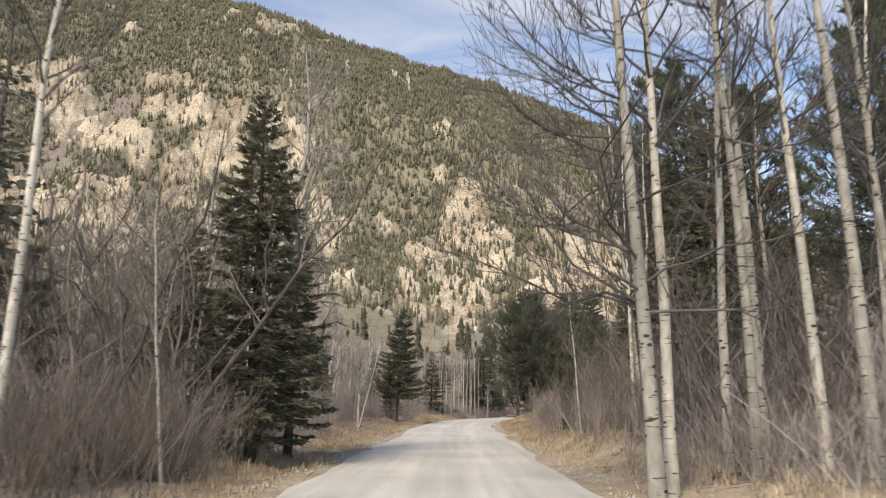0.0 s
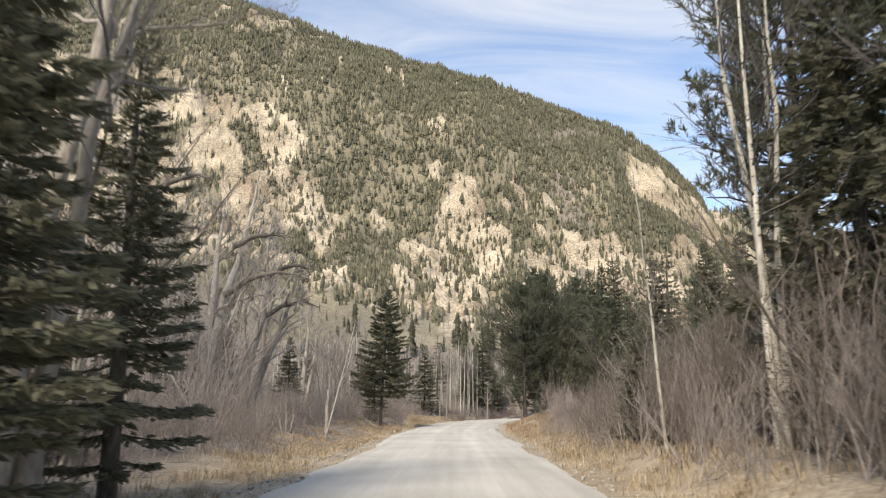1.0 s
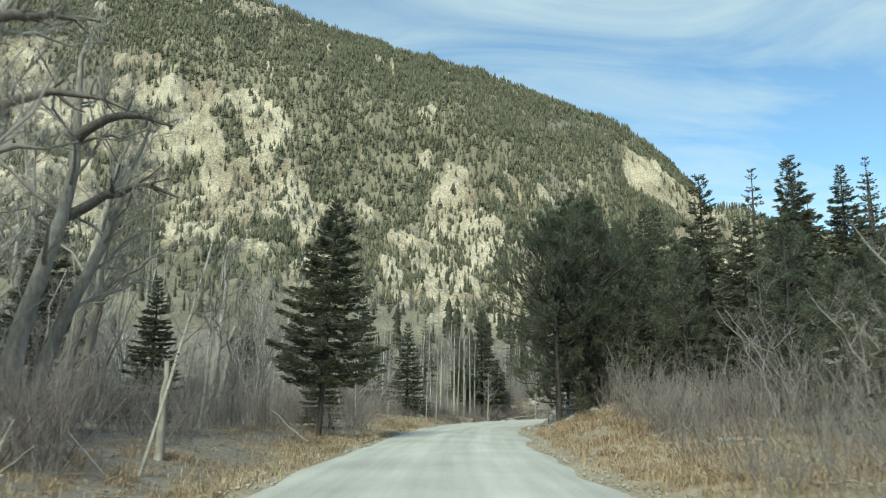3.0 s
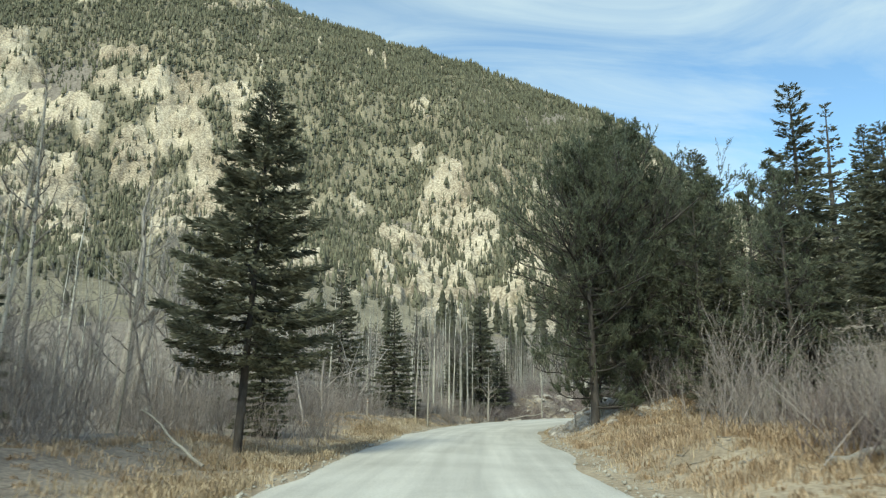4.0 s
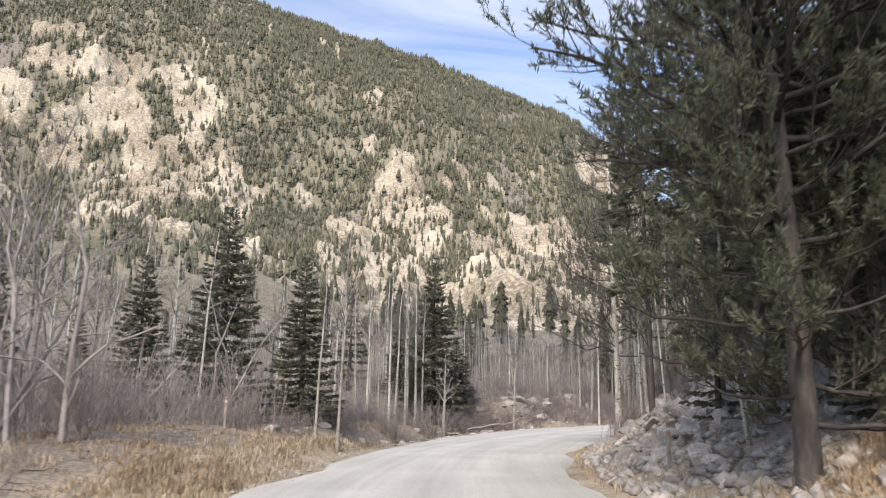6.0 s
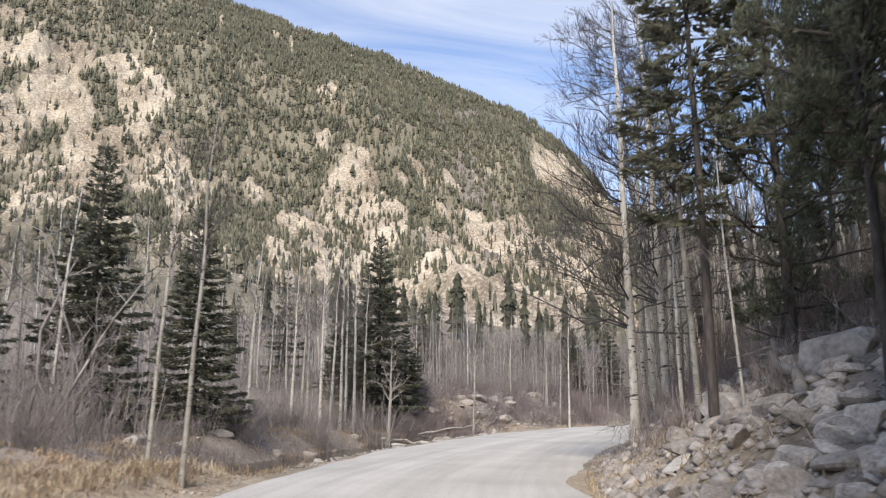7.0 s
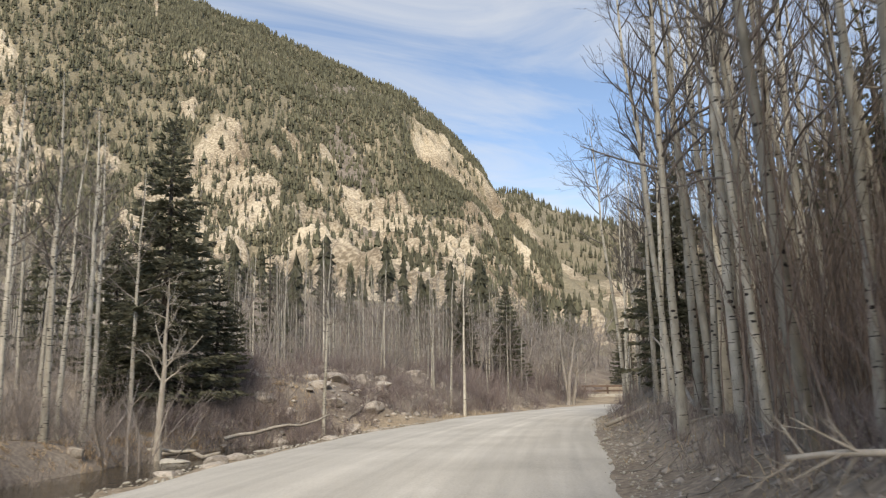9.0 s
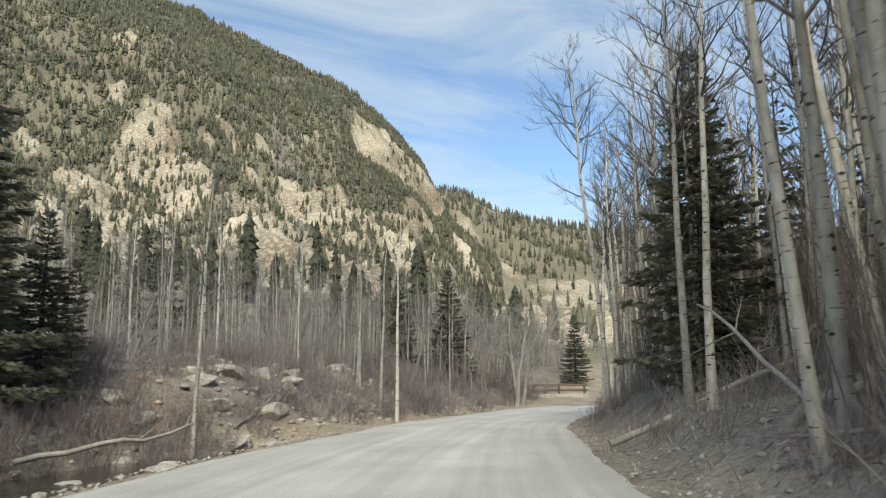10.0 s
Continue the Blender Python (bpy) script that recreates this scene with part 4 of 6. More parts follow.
L_PN = "dark green pine with tufted upswept limbs"
for x, y, h, me, lab in (
        (8.2, 83.4, 12.2, pine_a, "dark pine with a broad rounded crown of tufted limbs"), (6.3, 82.4, 11.8, pine_a, "large rounded dark pine with tufted limbs over the road"),
        (10.6, 84.2, 10, pine_b, L_PN), (11.6, 82, 9.4, pine_b, L_PN), (13.6, 90, 11, spruce_b, L_PN), (9.9, 89, 8.2, pine_tall, L_PN), (14.5, 82, 9.2, spruce_b, L_PN),
        (13.9, 79.0, 12.6, spruce_a, "tall pointed conifer behind the grassy verge"),
        (13.4, 72.5, 9.4, spruce_b, L_PN), (12.1, 87.6, 9.0, pine_b, L_PN), (10.4, 81.0, 8.6, pine_b, L_PN), (16, 75, 9, pine_b, L_PN),) + (
        (17, 84, 8.5, spruce_c, L_PN), (13.6, 97.2, 12, pine_tall, L_PN), (15.9, 95.5, 12.2, spruce_b, "slim pointed spruce behind the pines"), (9.1, 96.6, 13.0, spruce_thin, "slim conifer with an open crown"),
        (11.7, 98.0, 10, pine_b, "dark bushy pine on the stony bank"), (9.4, 92.0, 9.0, pine_tall, "dark bushy pine on the stony bank"), (17, 104, 11, pine_tall, L_PN),
        (11.2, 93.2, 10.2, pine_tall, L_PN), (11.6, 75.6, 9.0, pine_b, L_PN), (15.4, 71.5, 12, spruce_b, L_PN), (10.6, 79.0, 7.0, spruce_b, L_PN), (12.6, 66.5, 7.6, pine_b, L_PN), (17.5, 68, 7.0, pine_b, L_PN), (15.2, 66, 6.2, pine_b, L_PN), (18.8, 66, 5.6, spruce_b, L_PN), (20.4, 74, 6.6, pine_b, L_PN), (22.4, 70, 6.2, pine_b, L_PN), (24.5, 66, 5.6, spruce_b, L_PN), (14.6, 58, 4.6, spruce_b, L_PN), (12.4, 47, 5.6, pine_b, L_PN), (9.6, 52.5, 4.6, pine_b, L_PN), (13.2, 42, 6.2, pine_b, L_PN), (11.2, 60, 5.2, pine_b, L_PN), (14.4, 85.5, 8.6, pine_b, L_PN), (20, 70, 7.5, spruce_b, L_PN), (18, 63, 6, pine_b, L_PN), (15, 62, 5.5, spruce_b, L_PN),
        (22, 92, 13, spruce_c, L_PN), (8.8, 29.0, 13.0, spruce_b, "tall dark spruce behind pale aspens"), (9.8, 33.5, 16.5, pine_tall, "tall pine with a high crown among aspens"),
        (11.5, 29.5, 14, pine_tall, "tall pine with a high crown among aspens"), (15.5, 30, 13, pine_b, "dark pine behind the aspens"), (16.5, 38, 12, spruce_c, "dark spruce behind the aspens"), (14.0, 25.5, 11, spruce_c, "dark spruce behind the aspens"), (12.5, 22, 14, pine_tall, "tall pine with a high crown among aspens"),
        (8.2, 24, 11, spruce_thin, "dark thin spruce behind pale aspens"), (14, 37, 10, pine_b, L_PN), (8.4, 48, 5.5, spruce_c, L_PN),
        (10.5, 55, 7, spruce_c, L_PN), (14.5, 50, 8, pine_b, L_PN), (26, 76, 6.5, spruce_b, L_PN), (27, 86, 10, spruce_c, L_PN),
        (28.7, 100, 12.8, spruce_b, L_PN), (30.4, 101, 11.6, spruce_c, L_PN), (32.8, 100, 12.7, spruce_b, L_PN), (35.4, 100.5, 11, spruce_c, L_PN), (38.7, 100, 11, spruce_b, L_PN)):
    plant("pine_tree", me, x, y, h / 10, lab, "tree", "roadside pines")

# conifers on the right-hand hillside
g = G(40)
for i in range(46):
    x, y = g.uniform(24, 75), g.uniform(66, 190)
    if road_off(x, y) < float(road_half(y)) + 12:
        x = float(road_mid(y)) + 24 + g.uniform(0, 30)
    plant("pine_tree", (spruce_b, pine_b)[i % 5 == 0] if y < 150 else (spruce_c, spruce_b)[i % 2], x, y, g.uniform(0.55, 0.95), "conifer on the dry stony hillside", "tree", "hillside conifers")

# ---- aspens ----
def aspen_set(h, r0, seed, n1, n2, n3, start=0.42, lean=(0, 0), length=0.17, rise=42, sides=9, toward=None, limb=0.42, wob=0.06, twig=None):
    t, c = bare_tree(h, r0, G(seed), n1, n2, n3, start, rise, length, lean, 0.018, sides, toward=toward, limb=limb, wob=wob)
    return pile_of(t, "trunk", ASPEN), pile_of(c, "crown", twig or ASPEN_TWIG)


# near, hero and slim crowns take the twig colour darkened as if back-lit
aspen_near = [aspen_set(13, 0.088 + 0.010 * (i % 3), 60 + i, 24, 5, 4, 0.42 + 0.05 * i, length=0.14, twig=BACKLIT_TWIG) for i in range(4)]
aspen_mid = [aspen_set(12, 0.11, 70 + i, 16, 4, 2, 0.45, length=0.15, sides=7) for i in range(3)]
aspen_hero = [aspen_set(13, 0.115, 95 + i, 48, 10, 6, 0.24, length=0.165, rise=16, toward=math.pi, limb=0.25, wob=0.12, twig=BACKLIT_TWIG) for i in range(2)]
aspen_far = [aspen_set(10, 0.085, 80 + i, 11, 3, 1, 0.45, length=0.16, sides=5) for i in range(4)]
aspen_slim = [aspen_set(12, 0.075, 86 + i, 16, 4, 3, 0.52, length=0.12, rise=50, sides=7, twig=BACKLIT_TWIG) for i in range(2)]
aspen_thin = [aspen_set(7, 0.04, 90 + i, 12, 3, 2, 0.3, length=0.2, sides=5) for i in range(2)]

BLAZE = material("orange_paint_blaze", (0.42, 0.17, 0.06), (0.55, 0.25, 0.09), (0.62, 0.33, 0.15), scale=5, fine=30, rough=0.7, bump=0.2, vary=0)
L_AS = "pale bare aspen with black knots on its trunk"
for x, y, s, tilt in (
        (3.1, 12.5, 1.05, (0, -1.2)), (3.5, 13.2, 1.08, (0, -0.4)), (5.05, 15.0, 1.0, (0, 1.2)), (5.0, 13.5, 1.0, (0, 0.4)),
        (5.8, 15.2, 1.0, (0, 0.6)), (5.9, 12.9, 1.0, (0, -1.6)), (6.5, 12.6, 1.15, (0, -0.4)),) + (
        (8.5, 15.0, 1.05, (0, -3)), (9.6, 17.6, 1.0, (0, 1)), (6.6, 28.4, 1.0, (0, -2)), (6.9, 28.9, 0.92, (0, -1)), (6.3, 28.0, 0.85, (0, -2)),
        (8.8, 26.5, 1.0, (0, 0)), (7.9, 31.5, 1.0, (0, 1)), (10, 25, 1.0, (0, 0)), (9, 35, 0.9, (0, 0)),
        (9.78, 102.45, 1.05, (0, 0.7)), (11.05, 103.3, 1.05, (0, 0.2)), (9.3, 97.6, 0.7, (0, -3)),
        (-7.7, 13.2, 0.9, (0, 1)), (-9.8, 35.0, 0.9, (0, 0))):
    i = int(abs(x * 7 + y * 3)) % 4
    hero = 101 < y < 104 or (0 < x < 3.5 and y < 20)
    ob = plant("aspen_tree", aspen_hero[i % 2] if hero else aspen_near[i], x, y, s, L_AS, "tree", "roadside aspens", tilt=tilt, turn=0 if hero else None)
    if x < -7 and y < 20:
        v, f = tubes(np.array([[[0.01, 0, 1.38], [0.01, 0, 1.55], [0.01, 0, 1.74]]]), np.array([[0.118, 0.117, 0.115]]), 12)
        part("blaze", mesh_of("blaze", v, [f], BLAZE, shade=True), ob, "faded orange painted band")
g = G(41)
n_grove = 0
spots = []
while n_grove < 92:
    y = g.uniform(105, 158)
    e = 1.1 + 12 * g.uniform(0, 1) ** 1.3
    sl_ = float(road_slope(y)); c = math.sqrt(1 + sl_ * sl_)
    off_ = float(road_half(y)) + e
    x, y2 = float(road_mid(y)) + off_ / c, y - off_ * sl_ / c
    if y2 < 104 or any((x - a) ** 2 + (y2 - b) ** 2 < 0.55 for a, b in spots):
        continue
    spots.append((x, y2)); n_grove += 1
    near = e < 7
    me = (aspen_near[n_grove % 4] if n_grove % 5 < 2 else aspen_slim[n_grove % 2]) if near else aspen_mid[n_grove % 3]
    plant("aspen_tree", me, x, y2, g.uniform(0.8, 1.12), "tall bare aspen in a crowded roadside grove", "tree", "aspen grove",
          tilt=(g.normal(0, 1.2), -1.2 + g.normal(0, 2.0)))
for x, y, s, tilt, me, lab in (
        (-1.5, 97.6, 0.55, (0, 2), aspen_slim[0], "slim pale aspen on the grassy edge"), (-0.75, 97.0, 0.62, (0, 1.5), aspen_slim[1], "pale aspen with fine bare crown on the grassy edge"),
        (-0.5, 124.6, 0.85, (0, 0.5), aspen_mid[0], L_AS), (0.3, 126.2, 0.8, (0, -0.6), aspen_mid[1], L_AS), (1.0, 125.4, 0.85, (0, 0), aspen_mid[2], L_AS),
        (2.1, 125.8, 0.9, (0, 0.8), aspen_mid[0], L_AS), (2.85, 127.6, 0.9, (0, 0), aspen_mid[1], L_AS), (-2.6, 123.0, 0.8, (0, 1), aspen_mid[2], L_AS),
        (1.5, 131.2, 0.9, (0, 0), aspen_mid[0], L_AS), (2.4, 132.6, 0.95, (0, 0), aspen_mid[1], L_AS), (3.6, 133.5, 0.85, (0, 0), aspen_mid[2], L_AS),
        (11.4, 137.4, 0.8, (0, 1), aspen_mid[1], "mottled black and white aspen on the stony bank"), (21.5, 148.0, 0.85, (0, 0), aspen_mid[2], "straight pale aspen at the road edge"),
        (22.0, 152.5, 0.8, (0, 0), aspen_mid[0], L_AS), (30.4, 163.6, 0.7, (0, 0), aspen_mid[1], L_AS), 
        (-0.6, 139, 0.9, (0, 0), aspen_mid[0], L_AS), (0.8, 142, 0.9, (0, 0), aspen_mid[1], L_AS)):
    plant("aspen_tree", me, x, y, s, lab, "tree", "creekside aspens", tilt=tilt)
def joined(name, placed, label, category):
    """Many far plants as one mesh; placed: (meshes, pose) pairs."""
    cache, V, F, I, n = {}, [], [], [], 0
    mats = []
    for meshes, m in placed:
        R = np.array(m.to_3x3()); T = np.array(m.translation)
        for me in meshes:
            if me.name not in cache:
                v = np.empty(len(me.vertices) * 3, np.float32); me.vertices.foreach_get("co", v)
                f = np.empty(len(me.loops), np.int32); me.loops.foreach_get("vertex_index", f)
                k = np.empty(len(me.polygons), np.int32); me.polygons.foreach_get("material_index", k)
                f = f.reshape(-1, 4)
                for mt in me.materials:
                    if mt not in mats:
                        mats.append(mt)
                cache[me.name] = (v.reshape(-1, 3), [(mats.index(mt), f[k == j]) for j, mt in enumerate(me.materials)])
            v, groups = cache[me.name]
            V.append(v @ R.T + T)
            for j, f in groups:
                F.append(f + n); I.append(j)
            n += len(v)
    return tagged(new(name, mesh_of(name, np.concatenate(V), F, mats, I)), label, category, kind="stuff")


g = G(42)
far_wood = []
for i in range(410):
    if i >= 270:
        y = g.uniform(152, 190); x = float(road_mid(y)) - g.uniform(9, 34)
    elif i < 200:
        y = g.uniform(146, 208); x = g.uniform(-32, 52)
        if road_off(x, y) > -float(road_half(y)) - 7:
            x = float(road_mid(y)) - 12 - g.uniform(0, 28)
    else:
        y = g.uniform(112, 165); x = g.uniform(-34, -8) + (y - 112) * 0.25
    s, tl = g.uniform(0.75, 1.25) * (0.72 if x > 2 else 0.9), (g.normal(0, 1.5), g.normal(0, 1.5))
    if y < 156:
        plant("aspen_tree", aspen_far[i % 4], x, y, s, "pale slender aspen in the wood beyond the bank", "tree", "aspen wood", tilt=tl)
    else:
        far_wood.append((aspen_far[i % 4], pose(x, y, float(ground_z(x, y)) - 0.12, tl[0], tl[1], g.uniform(0, 360)) @ Matrix.Scale(s, 4)))
tiny = [tier_tree(10, 1.5, G(23), 15, 9), tier_tree(10, 1.9, G(24), 12, 9, 0.12, 0.5), tier_tree(8, 2.1, G(25), 9, 8, 0.2, 0.35), tier_tree(11, 1.2, G(26), 16, 7, 0.05, 0.7)]
foot = []
for i in range(150):
    az_ = g.uniform(-32, 24); r_ = g.uniform(112, 270)
    x, y = O_MT[0] + r_ * math.sin(radians(az_)), O_MT[1] + r_ * math.cos(radians(az_))
    if road_off(x, y) < -14:
        zf = float(ground_z(x, y)) + float(smooth(r_, 150, 215)) * (float(mountain_z(az_, r_)) - float(ground_z(x, y)))
        foot.append((tiny[i % 4], pose(x, y, zf - 0.3, 0, 0, g.uniform(0, 360)) @ Matrix.Scale(g.uniform(0.3, 0.68), 4)))
for i in range(620):
    az_ = g.uniform(-34, 20); r_ = g.uniform(92, 265)
    x, y = O_MT[0] + r_ * math.sin(radians(az_)), O_MT[1] + r_ * math.cos(radians(az_))
    if road_off(x, y) < -13:
        near_z = float(ground_z(x, y)); zf = near_z + float(smooth(r_, 150, 215)) * (float(mountain_z(az_, r_)) - near_z)
        far_wood.append((aspen_far[i % 4], pose(x, y, zf - 0.2, g.normal(0, 1.5), g.normal(0, 1.5), g.uniform(0, 360)) @ Matrix.Scale(g.uniform(0.5, 0.85), 4)))
joined("foothill_conifers", foot, "dark conifers along the mountain foot", "trees")
joined("far_aspen_wood", far_wood, "pale slender aspen trunks of the wood behind", "trees")
for i in range(44):
    y = g.uniform(150, 240); x = g.uniform(-30, 70)
    if road_off(x, y) > -float(road_half(y)) - 14:
        x = float(road_mid(y)) - 16 - g.uniform(0, 30)
    if x > 12 and y < 190:
        x -= 26
    plant("spruce_tree", spruce_c if y < 195 else conifer_far[i % 3], x, y, g.uniform(0.75, 1.25), "dark conifer mixed into the aspen wood", "tree", "woodland conifers")
for x, y, s in ((34, 173, 0.95), (29, 171, 0.85), (54.5, 187, 0.8)):
    plant("spruce_tree", spruce_b, x, y, s, "dark spruce beside the far bend", "tree", "woodland conifers")

# thin stems by the left thicket and on the right
for i, (x, y, s, tilt) in enumerate(((-7.4, 18.4, 0.8, (0, 6)), (-7, 20, 0.9, (0, 6)), (-6.6, 26, 0.9, (0, 2)), (-5.2, 14.2, 0.8, (0, -6)),
                                    (-7.6, 28, 1.0, (0, 3)), (4.7, 30.2, 0.9, (0, -4)), 
                                    (7.4, 86.4, 0.9, (3, -8)), (9.2, 95.6, 0.7, (0, -4)), (9.6, 99.1, 1.05, (0, -1.5)),
                                    (-6.9, 55.3, 0.95, (0, 14)), (-9.5, 73, 0.9, (0, 5)), (-8.3, 64, 1.0, (0, 4)), (-13, 72, 1.1, (0, 0)))):
    plant("aspen_sapling", aspen_thin[i % 2], x, y, s, "thin pale bare sapling leaning in the thicket", "tree", "saplings", tilt=tilt)

# ---- cottonwoods: several stems, long crooked limbs ----
COTTON_TWIG = material("cottonwood_twigs", (0.20, 0.18, 0.157), (0.32, 0.292, 0.26), (0.45, 0.415, 0.375), scale=0.6, fine=6, bump=0, vary=0.3, by="ISLAND")
COTTON_LIMB = material("cottonwood_limb_bark", (0.085, 0.072, 0.06), (0.15, 0.13, 0.11), (0.25, 0.22, 0.19), scale=1.2, fine=11, bump=0.5, bump_scale=16)


def cottonwood(x, y, h, seed, leans, group="cottonwoods", toward=0.0, thick=0.025, boughs=()):
    """boughs: (height, reach) of long level limbs that bend over towards the road."""
    g = G(seed)
    ob = base_at("cottonwood_tree", x, y, float(ground_z(x, y)) - 0.15, "large bare cottonwood with long crooked limbs", "tree", group)
    for j, (lx, ly, s) in enumerate(leans):
        t, c = bare_tree(h * s, thick * h * s, g, 9, 7, 9, 0.36, 40, 0.26, (lx, ly), 0.06, 10, wob=0.11, toward=toward, lift=0.12, apart=True)
        part("trunk", pile_of(t, "trunk", COTTON), ob).location = (0.35 * j, 0.2 * j, 0)
        for limb in c:
            bough = part("limb", pile_of(limb[:1], "limb", COTTON), ob)
            bough.location = (0.35 * j, 0.2 * j, 0)
            tagged(part("twig_spray", pile_of(limb[1:], "twig_spray", COTTON_TWIG), bough), kind="stuff")
    for z, reach in boughs:
        q = np.linspace(0, 1, 9)
        P = np.stack([leans[0][0] * z + reach * q, 0.25 * np.sin(q * 5 + z), z + 0.30 * reach * np.sin(q * 2.3) - 0.06 * reach * q + g.normal(0, 0.05, 9)], -1)[None]
        R = (0.17 * (1 - q) + 0.035)[None]
        A, RA = grow(P, R, 9, 0.24, 55, 4, g, 0.35, 1.0, lift=0.2, wobble=0.12)
        B, RB = grow(A, RA, 6, 0.6, 40, 2, g, 0.1, 1.0)
        bough = part("bough", pile_of([tubes(P, R, 7), tubes(A, RA, 4)], "bough", COTTON_LIMB), ob, "long dark level bough")
        tagged(part("twig_spray", pile_of([tubes(B, RB, 3)], "twig_spray", COTTON_TWIG), bough), kind="stuff")


cottonwood(-13.2, 60.7, 13.5, 101, ((0.15, -0.02, 1.0), (0.24, 0.03, 0.8)), boughs=((6.6, 3.9), (9.2, 3.0)))
cottonwood(-14.6, 56.0, 15.5, 102, ((0.2, 0.0, 1.0), (0.02, 0.1, 0.9)), boughs=((7.6, 4.9), (10.3, 3.4)))
cottonwood(-17.2, 51.2, 16.5, 103, ((0.12, -0.04, 1.0), (-0.06, 0.04, 0.85)), boughs=((9.6, 3.6), (12.4, 3.4)))
cottonwood(-14.5, 67.0, 12.0, 104, ((0.05, 0.05, 1.0), (0.2, -0.04, 0.8)))
cottonwood(-5.95, 22.8, 12.5, 105, ((0.02, 0.0, 1.0), (0.05, 0.03, 0.85)), thick=0.014)
cottonwood(-20.5, 44.0, 14.0, 106, ((0.1, 0.02, 1.0),))
cottonwood(-19.5, 72.0, 13.0, 107, ((0.06, 0.02, 1.0), (-0.1, 0.05, 0.8)))
cottonwood(-12.5, 13.0, 12.0, 108, ((0.05, 0.02, 1.0), (-0.15, 0.05, 0.9)))
cottonwood(-14.0, 84.0, 11.0, 109, ((0.05, 0.02, 1.0), (0.15, 0.05, 0.8)))
cottonwood(38.8, 170.0, 8.5, 110, ((0.1, 0.0, 1.0), (-0.15, 0.05, 0.9), (0.2, 0.1, 0.8)), toward=None)

# ---- bare shrubs ----
def shrub_mesh(h, spread, n, seed, mat=WILLOW, c1=4, c2=2, low=48, thick=0.011):
    g = G(seed)
    k = 4
    az, el = g.uniform(0, 6.283, n), np.radians(g.uniform(low, 89, n))
    L = h * g.uniform(0.5, 1.1, n)
    d = np.stack([np.cos(az) * np.cos(el), np.sin(az) * np.cos(el), np.sin(el)], -1)
    b = np.stack([g.normal(0, spread * 0.35, n), g.normal(0, spread * 0.35, n), np.full(n, -0.12)], -1)
    q = np.linspace(0, 1, k)[None, :, None]
    Q = b[:, None] + d[:, None] * q * L[:, None, None]
    Q[..., :2] += d[:, None, :2] * (q ** 2) * 0.25 * L[:, None, None]
    Q += np.cumsum(g.normal(0, 1, Q.shape), 1) * 0.035 * L[:, None, None] * q
    R = np.linspace(thick, 0.3 * thick, k)[None] * g.uniform(0.7, 1.4, (n, 1))
    A, RA = grow(Q, R, c1, 0.42, 28, 2, g, 0.2, 0.95, lift=0.25)
    B, RB = grow(A, RA, c2, 0.5, 28, 2, g, 0.2, 0.95, lift=0.25)
    return pile_of([tubes(Q, R, 3)], "stem_clump", mat), pile_of([tubes(A, RA, 3), tubes(B, RB, 3)], "twig_crown", mat)


shrubs = [shrub_mesh(2.1, 1.3, 27, 120), shrub_mesh(1.6, 1.4, 28, 121), shrub_mesh(2.6, 1.2, 24, 122), shrub_mesh(1.1, 1.2, 23, 123)]
GREY_STEM = material("grey_alder_stems", (0.175, 0.152, 0.137), (0.30, 0.265, 0.24), (0.43, 0.39, 0.355), scale=0.5, fine=5, bump=0, vary=0.35, by="ISLAND")


BROWN_STEM = material("brown_thicket_stems", (0.100, 0.080, 0.067), (0.172, 0.143, 0.121), (0.253, 0.216, 0.185), scale=0.5, fine=5, bump=0, vary=0.35, by="ISLAND")


def thicket_mesh(seed, mat=GREY_STEM):
    g = G(seed)
    stems, twigs = [], []
    for j in range(3):
        lean = (g.normal(0, 0.28), g.normal(0, 0.28))
        t, c = bare_tree(6.0 * g.uniform(0.6, 1.1), 0.040, g, 8, 4, 3, 0.12, 48, 0.34, lean, 0.09, 5, wob=0.10, flare=0.1)
        o = np.array([g.normal(0, 0.5), g.normal(0, 0.5), 0])
        stems += [(v + o, f) for v, f in t]; twigs += [(v + o, f) for v, f in c]
    return pile_of(stems, "stem_clump", mat), pile_of(twigs, "twig_crown", mat)


